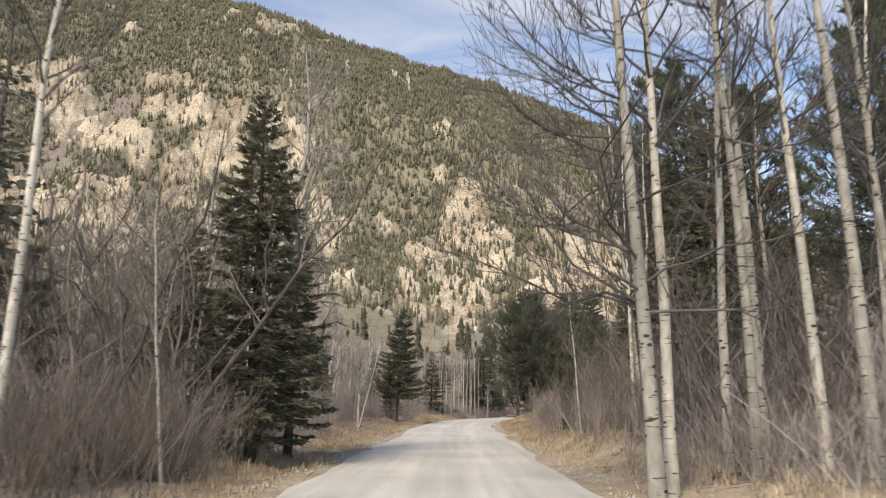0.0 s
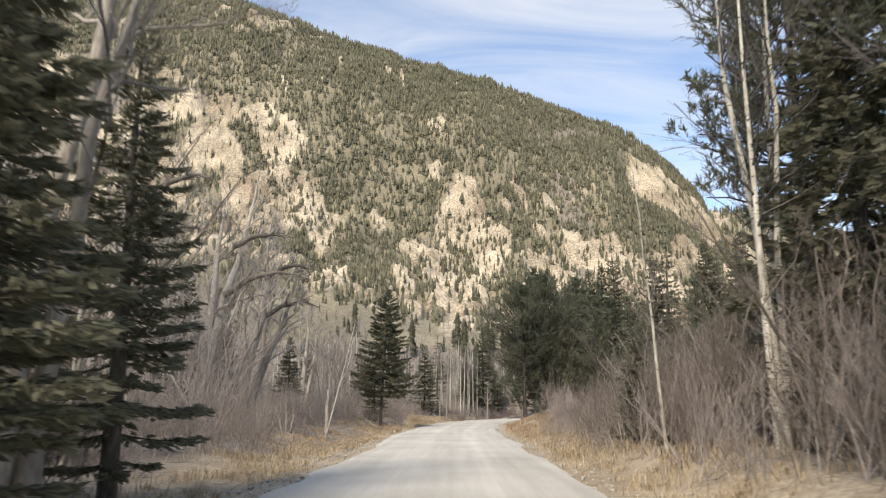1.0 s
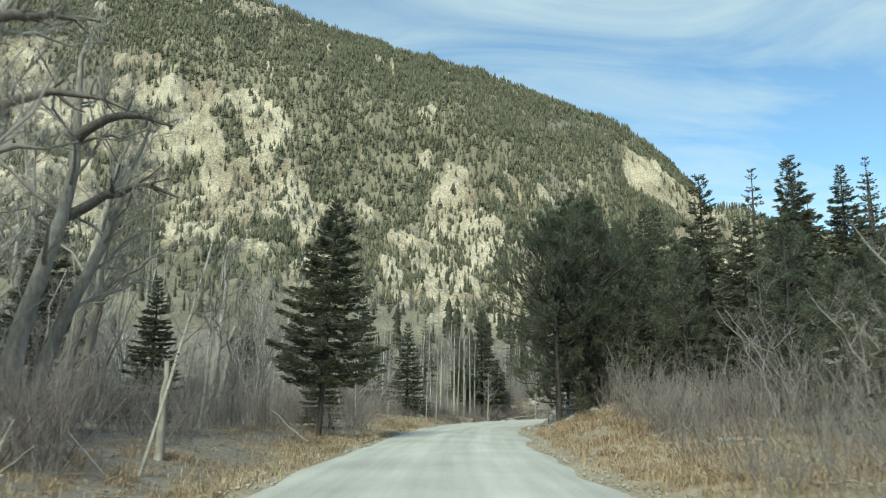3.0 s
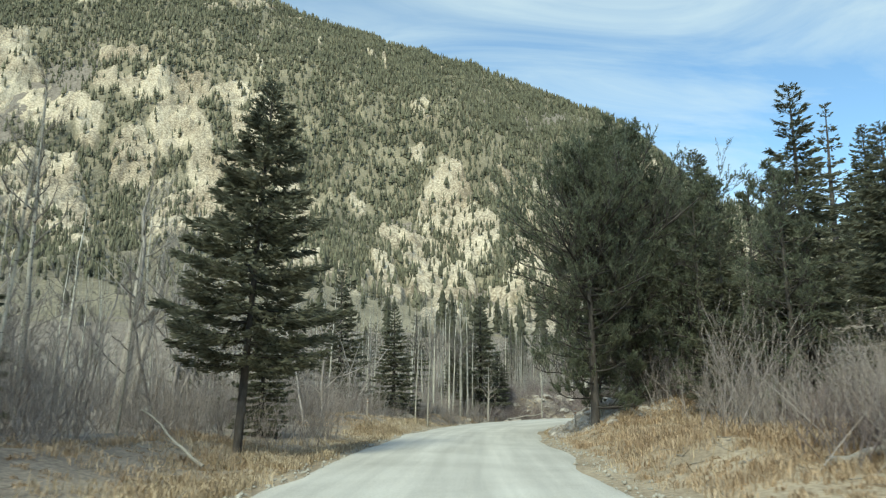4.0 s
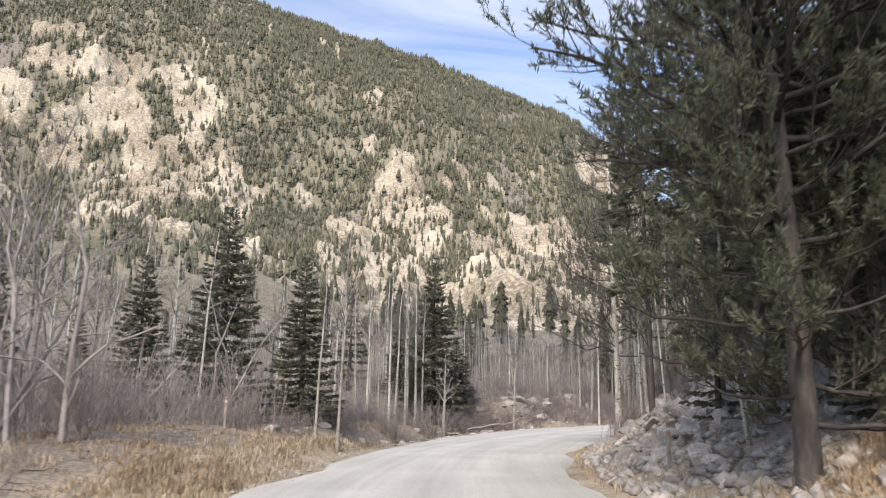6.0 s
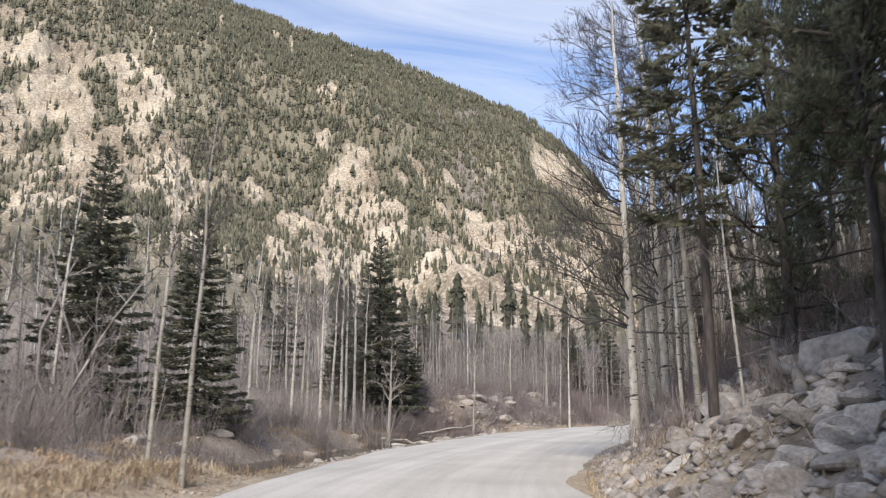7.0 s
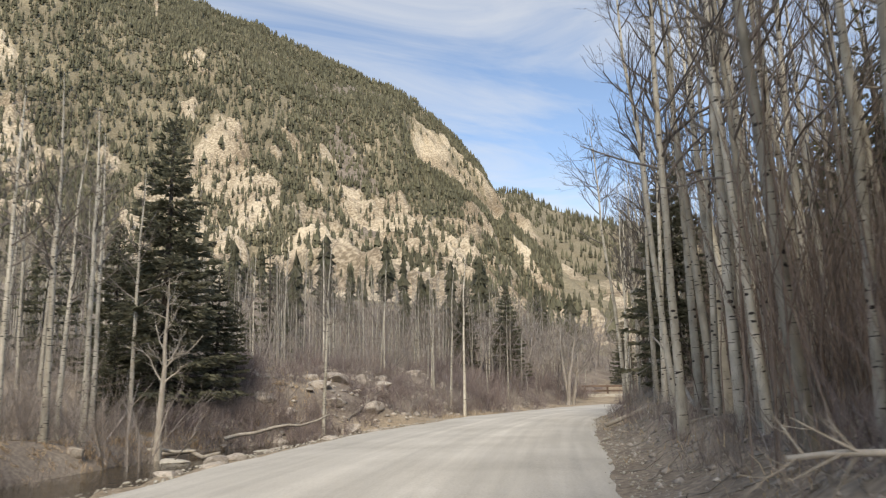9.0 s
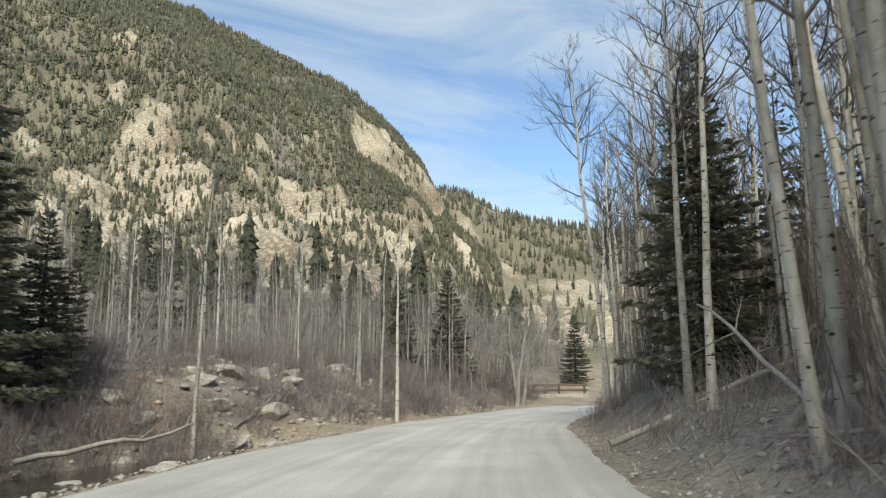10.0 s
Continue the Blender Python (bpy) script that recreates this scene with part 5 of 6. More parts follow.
dark_low = [shrub_mesh(1.7, 1.4, 30, 124 + i, BROWN_STEM) for i in range(2)]
tall = [thicket_mesh(130 + i) for i in range(3)]
brown = [thicket_mesh(134 + i, BROWN_STEM) for i in range(3)]
g = G(46)
for i in range(228):
    if i < 46:                         # dense stand at the start
        y, e, side, s = g.uniform(14.5, 40), 2.0 + 13 * g.uniform(0, 1) ** 1.4, -1, g.uniform(0.9, 1.5)
    elif i < 78:                       # hazy saplings on the other side
        y = g.uniform(14, 40)
        e, side, s = (2.4 if y < 27 else 4.2) + 7 * g.uniform(0, 1), 1, g.uniform(0.6, 1.0) * (1.0 if y < 27 else 0.72)
    elif i < 122:                      # wood behind the left thicket
        y, e, side, s = g.uniform(40, 104), 5 + 26 * g.uniform(0, 1), -1, g.uniform(0.8, 1.6)
    elif 122 <= i < 172:               # far bend, and hazy wood behind the cottonwoods
        y, e, side, s = (g.uniform(160, 196), 2.2 + 9 * g.uniform(0, 1), -1, g.uniform(0.7, 1.25)) if i < 148 else (g.uniform(44, 84), 8 + 20 * g.uniform(0, 1), -1, g.uniform(1.2, 1.9))
    elif i >= 196:
        y = g.uniform(15, 42)
        e, side, s = (3.0 if y < 27 else 3.6) + 8 * g.uniform(0, 1), 1, g.uniform(0.55, 0.95) * (1.0 if y < 27 else 0.8)
    elif i < 178:
        y, e, side, s = g.uniform(178, 215), 1.5 + 5 * g.uniform(0, 1), g.choice([-1, 1]), g.uniform(0.6, 0.9)
    else:                              # among the grove
        y, e, side, s = g.uniform(106, 148), 3.5 + 8 * g.uniform(0, 1), 1, g.uniform(0.5, 0.9)
    sl_ = float(road_slope(y)); c = math.sqrt(1 + sl_ * sl_)
    off_ = side * (float(road_half(y)) + e)
    x, y2 = float(road_mid(y)) + off_ / c, y - off_ * sl_ / c
    if i < 46 and x > -0.28 * y2 - 1.2:
        x = -0.28 * y2 - 1.2 - g.uniform(0, 9)
    grey = side < 0 and i >= 46
    plant("alder_thicket", tall[i % 3] if grey else brown[i % 3], x, y2, s, "tall leafless grey thicket of many thin stems" if grey else "tall leafless brown thicket of thin crooked stems", "shrub", "alder thickets", names=("stem_clump", "twig_crown"), sink=0.05)
for i in range(44):                    # low dark shrubs at the start and beside the straight
    if i < 22:
        y = g.uniform(8.5, 16); x = float(road_mid(y)) - float(road_half(y)) - 2.1 - 4.5 * g.uniform(0, 1)
    else:
        y = g.uniform(22, 42); x = float(road_mid(y)) + float(road_half(y)) + 2.0 + 4.5 * g.uniform(0, 1)
    plant("brown_shrub", dark_low[i % 2], x, y, g.uniform(0.7, 1.2), "leafless dark brown shrub of many thin stems", "shrub", "willow thicket", names=("stem_clump", "twig_crown"), sink=0.0)
for i in range(26):                    # brown thickets beside the straight
    y = g.uniform(22, 42); x = float(road_mid(y)) + float(road_half(y)) + 2.4 + 5 * g.uniform(0, 1)
    plant("alder_thicket", brown[i % 3], x, y, g.uniform(0.4, 0.68), "tall leafless brown thicket of thin crooked stems", "shrub", "alder thickets", names=("stem_clump", "twig_crown"), sink=0.05)
for i in range(26):                    # grey thickets behind the open patch of dry grass
    y = g.uniform(43, 68); x = float(road_mid(y)) + float(road_half(y)) + 7.0 + 6 * g.uniform(0, 1)
    plant("alder_thicket", tall[i % 3], x, y, g.uniform(0.5, 0.85), "tall leafless grey thicket of many thin stems", "shrub", "alder thickets", names=("stem_clump", "twig_crown"), sink=0.05)
for i in range(44):                    # bare thickets round the far bend
    y = g.uniform(172, 232); side = (-1, 1)[i % 3 == 0]; e = (5 if side < 0 else 2) + 16 * g.uniform(0, 1)
    sl_ = float(road_slope(y)); c = math.sqrt(1 + sl_ * sl_); off_ = side * (float(road_half(y)) + e)
    plant("alder_thicket", tall[i % 3], float(road_mid(y)) + off_ / c, y - off_ * sl_ / c, g.uniform(0.7, 1.3), "tall leafless grey thicket of many thin stems", "shrub", "alder thickets", names=("stem_clump", "twig_crown"), sink=0.05)
for i in range(56):                    # grey bare wood filling the valley side
    y = g.uniform(46, 135); x = g.uniform(-46, -15) + max(0, y - 100) * 0.2
    plant("aspen_tree", aspen_mid[i % 3], x, y, g.uniform(0.8, 1.25), "grey bare tree in the hazy valley wood", "tree", "valley wood", tilt=(g.normal(0, 2), g.normal(0, 2)))
for i in range(110):
    y = g.uniform(104, 152); e = 1.8 + 10 * g.uniform(0, 1)
    sl_ = float(road_slope(y)); c = math.sqrt(1 + sl_ * sl_); off_ = float(road_half(y)) + e
    x, y2 = float(road_mid(y)) + off_ / c, y - off_ * sl_ / c
    if y2 > 105:
        plant("aspen_tree", aspen_far[i % 4], x, y2, g.uniform(0.9, 1.3), "slender bare aspen in a crowded roadside grove", "tree", "aspen grove",
              tilt=(g.normal(0, 2), -2 + g.normal(0, 2.5)))
g = G(43)
made = 0
while made < 235:
    zone = made % 10
    if zone < 5:                       # left thicket
        y = g.uniform(6, 100); e = (5.2 if 42 < y < 70 else 3.3 if 36 < y < 72 else 3.6 if y > 82 else 2.0) + 11 * g.uniform(0, 1) ** 1.6; side = -1
    elif zone < 7:                     # right thicket before the meadow
        y = g.uniform(9, 43); e = (1.2 if y < 36 else 2.6) + 6 * g.uniform(0, 1) ** 1.3; side = 1
    elif zone == 7:                    # meadow's back edge
        y = g.uniform(58, 92); e = 3.2 + 5 * g.uniform(0, 1); side = 1
    elif zone == 8:                    # creek and bank
        y = g.uniform(108, 178); e = (4.6 if y < 140 else 1.6) + 8 * g.uniform(0, 1); side = -1
    else:                              # grove floor
        y = g.uniform(103, 150); e = 1.4 + 8 * g.uniform(0, 1); side = 1
    sl_ = float(road_slope(y)); c = math.sqrt(1 + sl_ * sl_)
    off_ = side * (float(road_half(y)) + e)
    x, y2 = float(road_mid(y)) + off_ / c, y - off_ * sl_ / c
    i = int(g.integers(0, 4))
    s = g.uniform(0.75, 1.25) * (0.7 if e < 2.6 else 1.0) * (0.8 if zone == 9 else 1)
    plant("willow_shrub", shrubs[i], x, y2, s, "leafless grey-brown willow shrub of many thin stems", "shrub", "willow thicket", names=("stem_clump", "twig_crown"), sink=0.0)
    made += 1

RED_STEM = material("red_willow_stems", (0.158, 0.126, 0.118), (0.263, 0.216, 0.205), (0.372, 0.318, 0.304), scale=0.5, fine=5, bump=0, vary=0.4, by="ISLAND")
red = [shrub_mesh(1.5, 1.4, 34, 126, RED_STEM), shrub_mesh(1.1, 1.5, 34, 127, RED_STEM)]
g = G(47)
for i in range(190):
    y = g.uniform(131, 178); e = 1.3 + 8.5 * g.uniform(0, 1) + 2.0 * float(1 - smooth(y, 133, 142))
    sl_ = float(road_slope(y)); c = math.sqrt(1 + sl_ * sl_); off_ = -(float(road_half(y)) + e)
    plant("red_willow_shrub", red[i % 2], float(road_mid(y)) + off_ / c, y - off_ * sl_ / c, g.uniform(0.7, 1.25) * (0.68 if 136 < y < 150 and e < 9 else 1), "low reddish-brown leafless shrub on the stony bank", "shrub",
          "bank shrubs", names=("stem_clump", "twig_crown"), sink=0.0)
for i in range(54):
    y = g.uniform(126, 147); e = 4.2 + 6.5 * g.uniform(0, 1)
    sl_ = float(road_slope(y)); c = math.sqrt(1 + sl_ * sl_); off_ = -(float(road_half(y)) + e)
    plant("red_willow_shrub", red[i % 2], float(road_mid(y)) + off_ / c, y - off_ * sl_ / c, g.uniform(0.6, 1.1) * (0.68 if 136 < y < 150 and e < 9 else 1), "low reddish-brown leafless shrub on the stony bank", "shrub",
          "bank shrubs", names=("stem_clump", "twig_crown"), sink=0.0)
REDDISH = material("brown_red_grove_stems", (0.124, 0.095, 0.079), (0.210, 0.165, 0.137), (0.306, 0.250, 0.215), scale=0.5, fine=5, bump=0, vary=0.4, by="ISLAND")
poles = [shrub_mesh(h_, 1.3, 24, 140 + k_, REDDISH, 3, 1, 76, 0.017) for k_, h_ in enumerate((4.6, 3.4))]
for i in range(130):
    y = g.uniform(104, 150); e = 2.5 + 8 * g.uniform(0, 1)
    sl_ = float(road_slope(y)); c = math.sqrt(1 + sl_ * sl_); off_ = float(road_half(y)) + e
    x, y2 = float(road_mid(y)) + off_ / c, y - off_ * sl_ / c
    if y2 > 103.5:
        plant("grove_brush", poles[i % 2], x, y2, g.uniform(0.7, 1.2), "upright brown leafless brush among aspen trunks", "shrub", "grove brush", names=("stem_clump", "twig_crown"), sink=0.0)
for i in range(24):
    y = g.uniform(24, 41) if i % 3 else g.uniform(46, 60); e = (1.8 if i % 3 else 5.5) + 4 * g.uniform(0, 1)
    x = float(road_mid(y)) + float(road_half(y)) + e
    plant("willow_shrub", shrubs[i % 4], x, y, g.uniform(0.55, 1.0), "leafless grey-brown willow shrub of many thin stems", "shrub", "willow thicket", names=("stem_clump", "twig_crown"), sink=0.0)
for i in range(28):
    y = g.uniform(72, 101); e = 4.8 + 4.5 * g.uniform(0, 1)
    x = float(road_mid(y)) - float(road_half(y)) - e
    plant("willow_shrub", shrubs[i % 4], x, y, g.uniform(0.6, 1.0), "leafless grey-brown willow shrub of many thin stems", "shrub", "willow thicket", names=("stem_clump", "twig_crown"), sink=0.0)
for i in range(30):
    y = g.uniform(20, 64); e = (2.3 if y < 40 else 5.2) + 5 * g.uniform(0, 1)
    x = float(road_mid(y)) - float(road_half(y)) - e
    plant("willow_shrub", shrubs[i % 4], x, y, g.uniform(0.7, 1.1), "leafless grey-brown willow shrub of many thin stems", "shrub", "willow thicket", names=("stem_clump", "twig_crown"), sink=0.0)
for i in range(90):
    y = g.uniform(101, 158); e = 0.7 + 3.2 * g.uniform(0, 1)
    sl_ = float(road_slope(y)); c = math.sqrt(1 + sl_ * sl_); off_ = float(road_half(y)) + e
    plant("verge_brush", (red[1], shrubs[3])[i % 2], float(road_mid(y)) + off_ / c, y - off_ * sl_ / c, g.uniform(0.3, 0.65), "low grey-brown brush at the edge of the grove", "shrub", "grove brush", names=("stem_clump", "twig_crown"), sink=0.0)
for i in range(26):
    y = g.uniform(64, 85); e = 4.2 + 5.0 * g.uniform(0, 1)
    x = float(road_mid(y)) + float(road_half(y)) + e
    plant("willow_shrub", shrubs[(0, 1, 3)[i % 3]] if i % 2 else red[i % 4 // 2], x, y, g.uniform(0.7, 1.15), "leafless mauve-grey willow shrub behind the dry meadow", "shrub", "willow thicket", names=("stem_clump", "twig_crown"), sink=0.0)
for i in range(6):                     # a clump on the open patch
    x, y = 7.4 + g.normal(0, 0.8), 62.5 + g.normal(0, 1.6)
    plant("red_willow_shrub", red[i % 2] if i % 3 else shrubs[0], x, y, g.uniform(0.8, 1.25), "reddish-brown leafless shrub on dry grass", "shrub", "bank shrubs", names=("stem_clump", "twig_crown"), sink=0.0)
for i in range(34):
    y = g.uniform(86, 107); e = 1.4 + 5.5 * g.uniform(0, 1)
    x = float(road_mid(y)) + float(road_half(y)) + e
    plant("bank_brush", red[i % 2] if i % 3 else shrubs[3], x, y, g.uniform(0.5, 1.0), "low brown leafless brush between bank stones", "shrub", "bank shrubs", names=("stem_clump", "twig_crown"), sink=0.0)
for i in range(56):
    y = g.uniform(100, 134); e = 4.9 + 4.5 * g.uniform(0, 1)
    sl_ = float(road_slope(y)); c = math.sqrt(1 + sl_ * sl_); off_ = -(float(road_half(y)) + e)
    plant("willow_shrub", shrubs[1 + 2 * (i % 2)], float(road_mid(y)) + off_ / c, y - off_ * sl_ / c, g.uniform(0.5, 0.95), "leafless grey-brown willow shrub of many thin stems", "shrub", "willow thicket", names=("stem_clump", "twig_crown"), sink=0.0)
low_shrub = [shrub_mesh(2.2, 1.8, 12, 128 + i, GREY_STEM, 3, 1, 48, 0.016) for i in range(2)]
under = []
for i in range(360):
    y = g.uniform(106, 205); x = float(road_mid(y)) - g.uniform(14, 62)
    under.append((low_shrub[i % 2], pose(x, y, float(ground_z(x, y)), 0, 0, g.uniform(0, 360)) @ Matrix.Scale(g.uniform(0.7, 1.6) * (1 + 0.8 * float(smooth(y, 150, 180))), 4)))
for i in range(170):
    y = g.uniform(108, 160); e = (7.0 if y < 140 else 2.5) + 8 * g.uniform(0, 1)
    sl_ = float(road_slope(y)); c = math.sqrt(1 + sl_ * sl_); off_ = -(float(road_half(y)) + e)
    x, y2 = float(road_mid(y)) + off_ / c, y - off_ * sl_ / c
    under.append((low_shrub[i % 2], pose(x, y2, float(ground_z(x, y2)), 0, 0, g.uniform(0, 360)) @ Matrix.Scale(g.uniform(0.35, 0.9), 4)))
for i in range(170):
    if i < 40:
        y = g.uniform(99, 118); off_ = -(float(road_half(y)) + 4.8 + 5 * g.uniform(0, 1))
    else:
        y = g.uniform(12, 56); off_ = float(road_half(y)) + 1.4 + 8 * g.uniform(0, 1)
    sl_ = float(road_slope(y)); c = math.sqrt(1 + sl_ * sl_)
    x, y2 = float(road_mid(y)) + off_ / c, y - off_ * sl_ / c
    under.append((low_shrub[i % 2], pose(x, y2, float(ground_z(x, y2)), 0, 0, g.uniform(0, 360)) @ Matrix.Scale(g.uniform(0.3, 0.8), 4)))
for i in range(150):
    y = g.uniform(104, 152); e = 1.3 + 8 * g.uniform(0, 1)
    sl_ = float(road_slope(y)); c = math.sqrt(1 + sl_ * sl_); off_ = float(road_half(y)) + e
    x, y2 = float(road_mid(y)) + off_ / c, y - off_ * sl_ / c
    under.append((low_shrub[i % 2], pose(x, y2, float(ground_z(x, y2)), 0, 0, g.uniform(0, 360)) @ Matrix.Scale(g.uniform(0.25, 0.6), 4)))
for i in range(230):
    y = g.uniform(30, 130); x = float(road_mid(y)) - g.uniform(11, 50)
    under.append((low_shrub[i % 2], pose(x, y, float(ground_z(x, y)), 0, 0, g.uniform(0, 360)) @ Matrix.Scale(g.uniform(0.8, 1.9), 4)))
for i in range(240):
    y = g.uniform(112, 176); x = float(road_mid(y)) - float(road_half(y)) - 12 - 30 * g.uniform(0, 1)
    under.append((low_shrub[i % 2], pose(x, y, float(ground_z(x, y)), 0, 0, g.uniform(0, 360)) @ Matrix.Scale(g.uniform(0.6, 1.2), 4)))
joined("undergrowth", under, "grey-brown leafless undergrowth between the trunks", "brush")

# ---- stones ----
def stone_mesh(seed, flat=0.65, cuts=3, rough=0.28):
    g = G(seed)
    bm = bmesh.new()
    bmesh.ops.create_icosphere(bm, subdivisions=cuts, radius=0.5)
    dirs = unit(g.normal(0, 1, (15, 3))); far_ = g.uniform(0.24, 0.42, 15)
    for v in bm.verts:
        p = np.array(v.co)
        for dd, ff in zip(dirs, far_):
            over = p @ dd - ff
            if over > 0:
                p = p - dd * over * 0.97
        p = p * (1 + rough * 0.25 * noise.noise(Vector(p * 3.1 + seed)) + rough * 0.1 * noise.noise(Vector(p * 9 + seed)))
        v.co = (p[0] * 1.15, p[1], p[2] * flat)
    me = bpy.data.meshes.new("boulder")
    bm.to_mesh(me); bm.free()
    me.materials.append(STONE)
    return me


stones = [stone_mesh(s, f) for s, f in ((1, 0.7), (2, 0.55), (3, 0.8), (4, 0.6), (5, 0.45))]
slab = stone_mesh(6, 0.3); slab.materials[0] = SHELF_STONE


def stone(x, y, s, i, label="grey granite boulder half sunk in the bank", group="bank boulders", sink=0.2, turn=None, tip=12):
    if math.hypot(x - 6.45, y - 88.0) < 0.8:      # clear of the marker post
        x += 1.4
    ob = new("boulder", stones[i % 5] if i < 90 else slab)
    ob.matrix_basis = pose(x, y, float(ground_z(x, y)) + s * (0.18 - sink), rng.uniform(-tip, tip), rng.uniform(-tip, tip),
                           rng.uniform(0, 360) if turn is None else turn) @ Matrix.Scale(s, 4)
    return tagged(ob, label, "rock", group)


g = G(44)
for i in range(130):                   # stony cut bank
    y = g.uniform(85, 106); e = 0.9 + 5.5 * g.uniform(0, 1)
    stone(float(road_mid(y)) + float(road_half(y)) + e, y, 0.14 + 0.7 * g.uniform(0, 1) ** 2.4, i)
for x, y, s in ((8.2, 95.7, 1.0), (9.6, 96.8, 1.5), (9.0, 94.2, 0.9), (10.2, 98.2, 1.3), (8.9, 92.3, 1.0), (7.9, 91, 0.7), (10.8, 95, 1.7)):
    stone(x, y, s, int(x * 3), "large pale angular boulder on the stony bank")
for i in range(105):                   # broken pile of pale rock
    y = g.uniform(86.5, 99); e = 1.2 + 3.6 * g.uniform(0, 1)
    stone(float(road_mid(y)) + float(road_half(y)) + e, y, 0.18 + 0.75 * g.uniform(0, 1) ** 2.2, i, "pale tan angular boulder in a roadside rock pile", "bank boulders", sink=0.08, tip=30)
for i in range(75):                    # far bank beyond the creek
    y = g.uniform(128, 158); e = 1.6 + 8.5 * g.uniform(0, 1)
    sl_ = float(road_slope(y)); c = math.sqrt(1 + sl_ * sl_); off_ = -(float(road_half(y)) + e)
    stone(float(road_mid(y)) + off_ / c, y - off_ * sl_ / c, 0.25 + 1.45 * g.uniform(0, 1) ** 1.6, i, "pale boulder on the stony bank above the creek", "creek bank boulders")
for x, y, s in ((8.5, 142.5, 1.5), (9.0, 140.4, 1.5), (12.4, 141.5, 1.6), (15.0, 147.7, 1.3), (16.8, 150.1, 1.5), (12.4, 143.6, 1.0),
                (13.2, 139.9, 1.2), (9.4, 136.9, 1.3), (11.3, 142.1, 0.8), (10.4, 139.0, 0.9), (14.2, 144.6, 0.9), (7.4, 140.8, 1.1)):
    stone(x, y, 0.7 * s, int(x * 7) % 90, "large pale angular boulder on the stony bank above the creek", "creek bank boulders", sink=0.08, tip=35)
for i in range(60):                    # creek edge
    y = g.uniform(103, 140); e = g.choice([0.1, 0.3, 0.5, 0.8, 5.6, 6.2, 6.8]) + g.uniform(-0.15, 0.15)
    sl_ = float(road_slope(y)); c = math.sqrt(1 + sl_ * sl_); off_ = -(float(road_half(y)) + e)
    stone(float(road_mid(y)) + off_ / c, y - off_ * sl_ / c, 0.18 + 0.75 * g.uniform(0, 1) ** 2, i, "pale stone along the creek edge", "creek stones", tip=6)
stone(6.8, 81.2, 0.75, 2, "pale squared block of stone at the foot of a pine", "meadow stones")
stone(8.3, 82.6, 0.7, 1, "pale flat stone in dry grass", "meadow stones")
for x, y, s in ((5.4, 128.1, 1.2), (8.4, 131.4, 0.7)):
    ob = stone(x, y, s, 95, "broad pale slab lying in the creek", "creek stones", sink=0.1, tip=3)
    ob.location.z = -0.62

# ---- creek water ----
yy = np.arange(98, 146, 0.8)
sl = road_slope(yy); c = np.sqrt(1 + sl ** 2)
V = []
for o in (0.3, 2.5, 5.0, 7.5):
    oo = -(road_half(yy) + o)
    V.append(np.stack([road_mid(yy) + oo / c, yy - oo * sl / c, np.full_like(yy, -0.62)], -1))
V = np.stack(V, 1)
i = np.arange(V.shape[0] * 4).reshape(-1, 4)
q = np.stack([i[:-1, :-1], i[:-1, 1:], i[1:, 1:], i[1:, :-1]], -1).reshape(-1, 4)
tagged(new("water", mesh_of("water", V.reshape(-1, 3), [q], WATER, shade=True)), "dark shallow creek beside the road", "water", kind="structure")

# ---- logs and fallen branches ----
def log(name, a, b, r, mat, label, twigs=0, seed=0):
    g = G(seed + 200)
    a, b = np.array(a, float), np.array(b, float)
    k = 8
    s = np.linspace(0, 1, k)[:, None]
    P = a * (1 - s) + b * s + g.normal(0, 0.012, (k, 3)) * np.linalg.norm(b - a)
    R = r * (1 - 0.55 * s[:, 0])
    ob = new(name)
    ob.matrix_basis = Matrix.Translation(a)
    tagged(ob, label, "log" if "log" in name else "branch", "fallen wood")
    v, f = tubes((P - a)[None], R[None], 8)
    p = Pile().add(v, f)
    n = len(v)
    p.f.append(np.array([list(range(8))])); p.i.append(0)
    p.f.append(np.array([list(range(n - 8, n))])); p.i.append(0)
    part("stem", mesh_of("stem", v, p.f, mat, shade=True), ob)
    if twigs:
        Q, RQ = grow((P - a)[None], R[None], twigs, 0.28, 50, 4, g, 0.3, 1.0, lift=0.0)
        Q[:, 0] += 0
        A, RA = grow(Q, RQ, 3, 0.5, 40, 3, g)
        for q_ in range(twigs):
            part("side_branch", pile_of([tubes(Q[q_:q_ + 1], RQ[q_:q_ + 1], 4), tubes(A[3 * q_:3 * q_ + 3], RA[3 * q_:3 * q_ + 3], 3)], "side_branch", mat), ob)
    return ob


def gz(x, y, up=0.0):
    return (x, y, float(ground_z(x, y)) + up)


log("fallen_log", gz(18.6, 120.6, 0.1), gz(25.0, 118.6, 1.0), 0.11, DEAD, "fallen pale aspen trunk leaning on the grove floor", 4, 1)
log("fallen_log", gz(18.2, 118.8, 0.05), gz(20.0, 123.5, 2.2), 0.05, DEAD, "thin broken stem leaning against aspens", 4, 2)
log("fallen_branch", gz(16.6, 116.8, 0.05), gz(19.8, 115.6, 0.15), 0.03, DEAD, "pale dead branch on the ground by the road", 4, 3)
log("fallen_branch", gz(15.4, 113.4, 0.05), gz(18.0, 114.2, 0.15), 0.018, DEAD, "pale dead branch on the ground by the road", 4, 4)
log("fallen_log", (-0.6, 124.0, -0.35), (5.0, 131.4, -0.35), 0.12, DEAD, "weathered log lying along the creek edge", 2, 5)
log("fallen_log", (-2.5, 119.0, -0.25), (2.6, 126.9, -0.3), 0.10, DEAD, "weathered log lying along the creek edge", 2, 6)
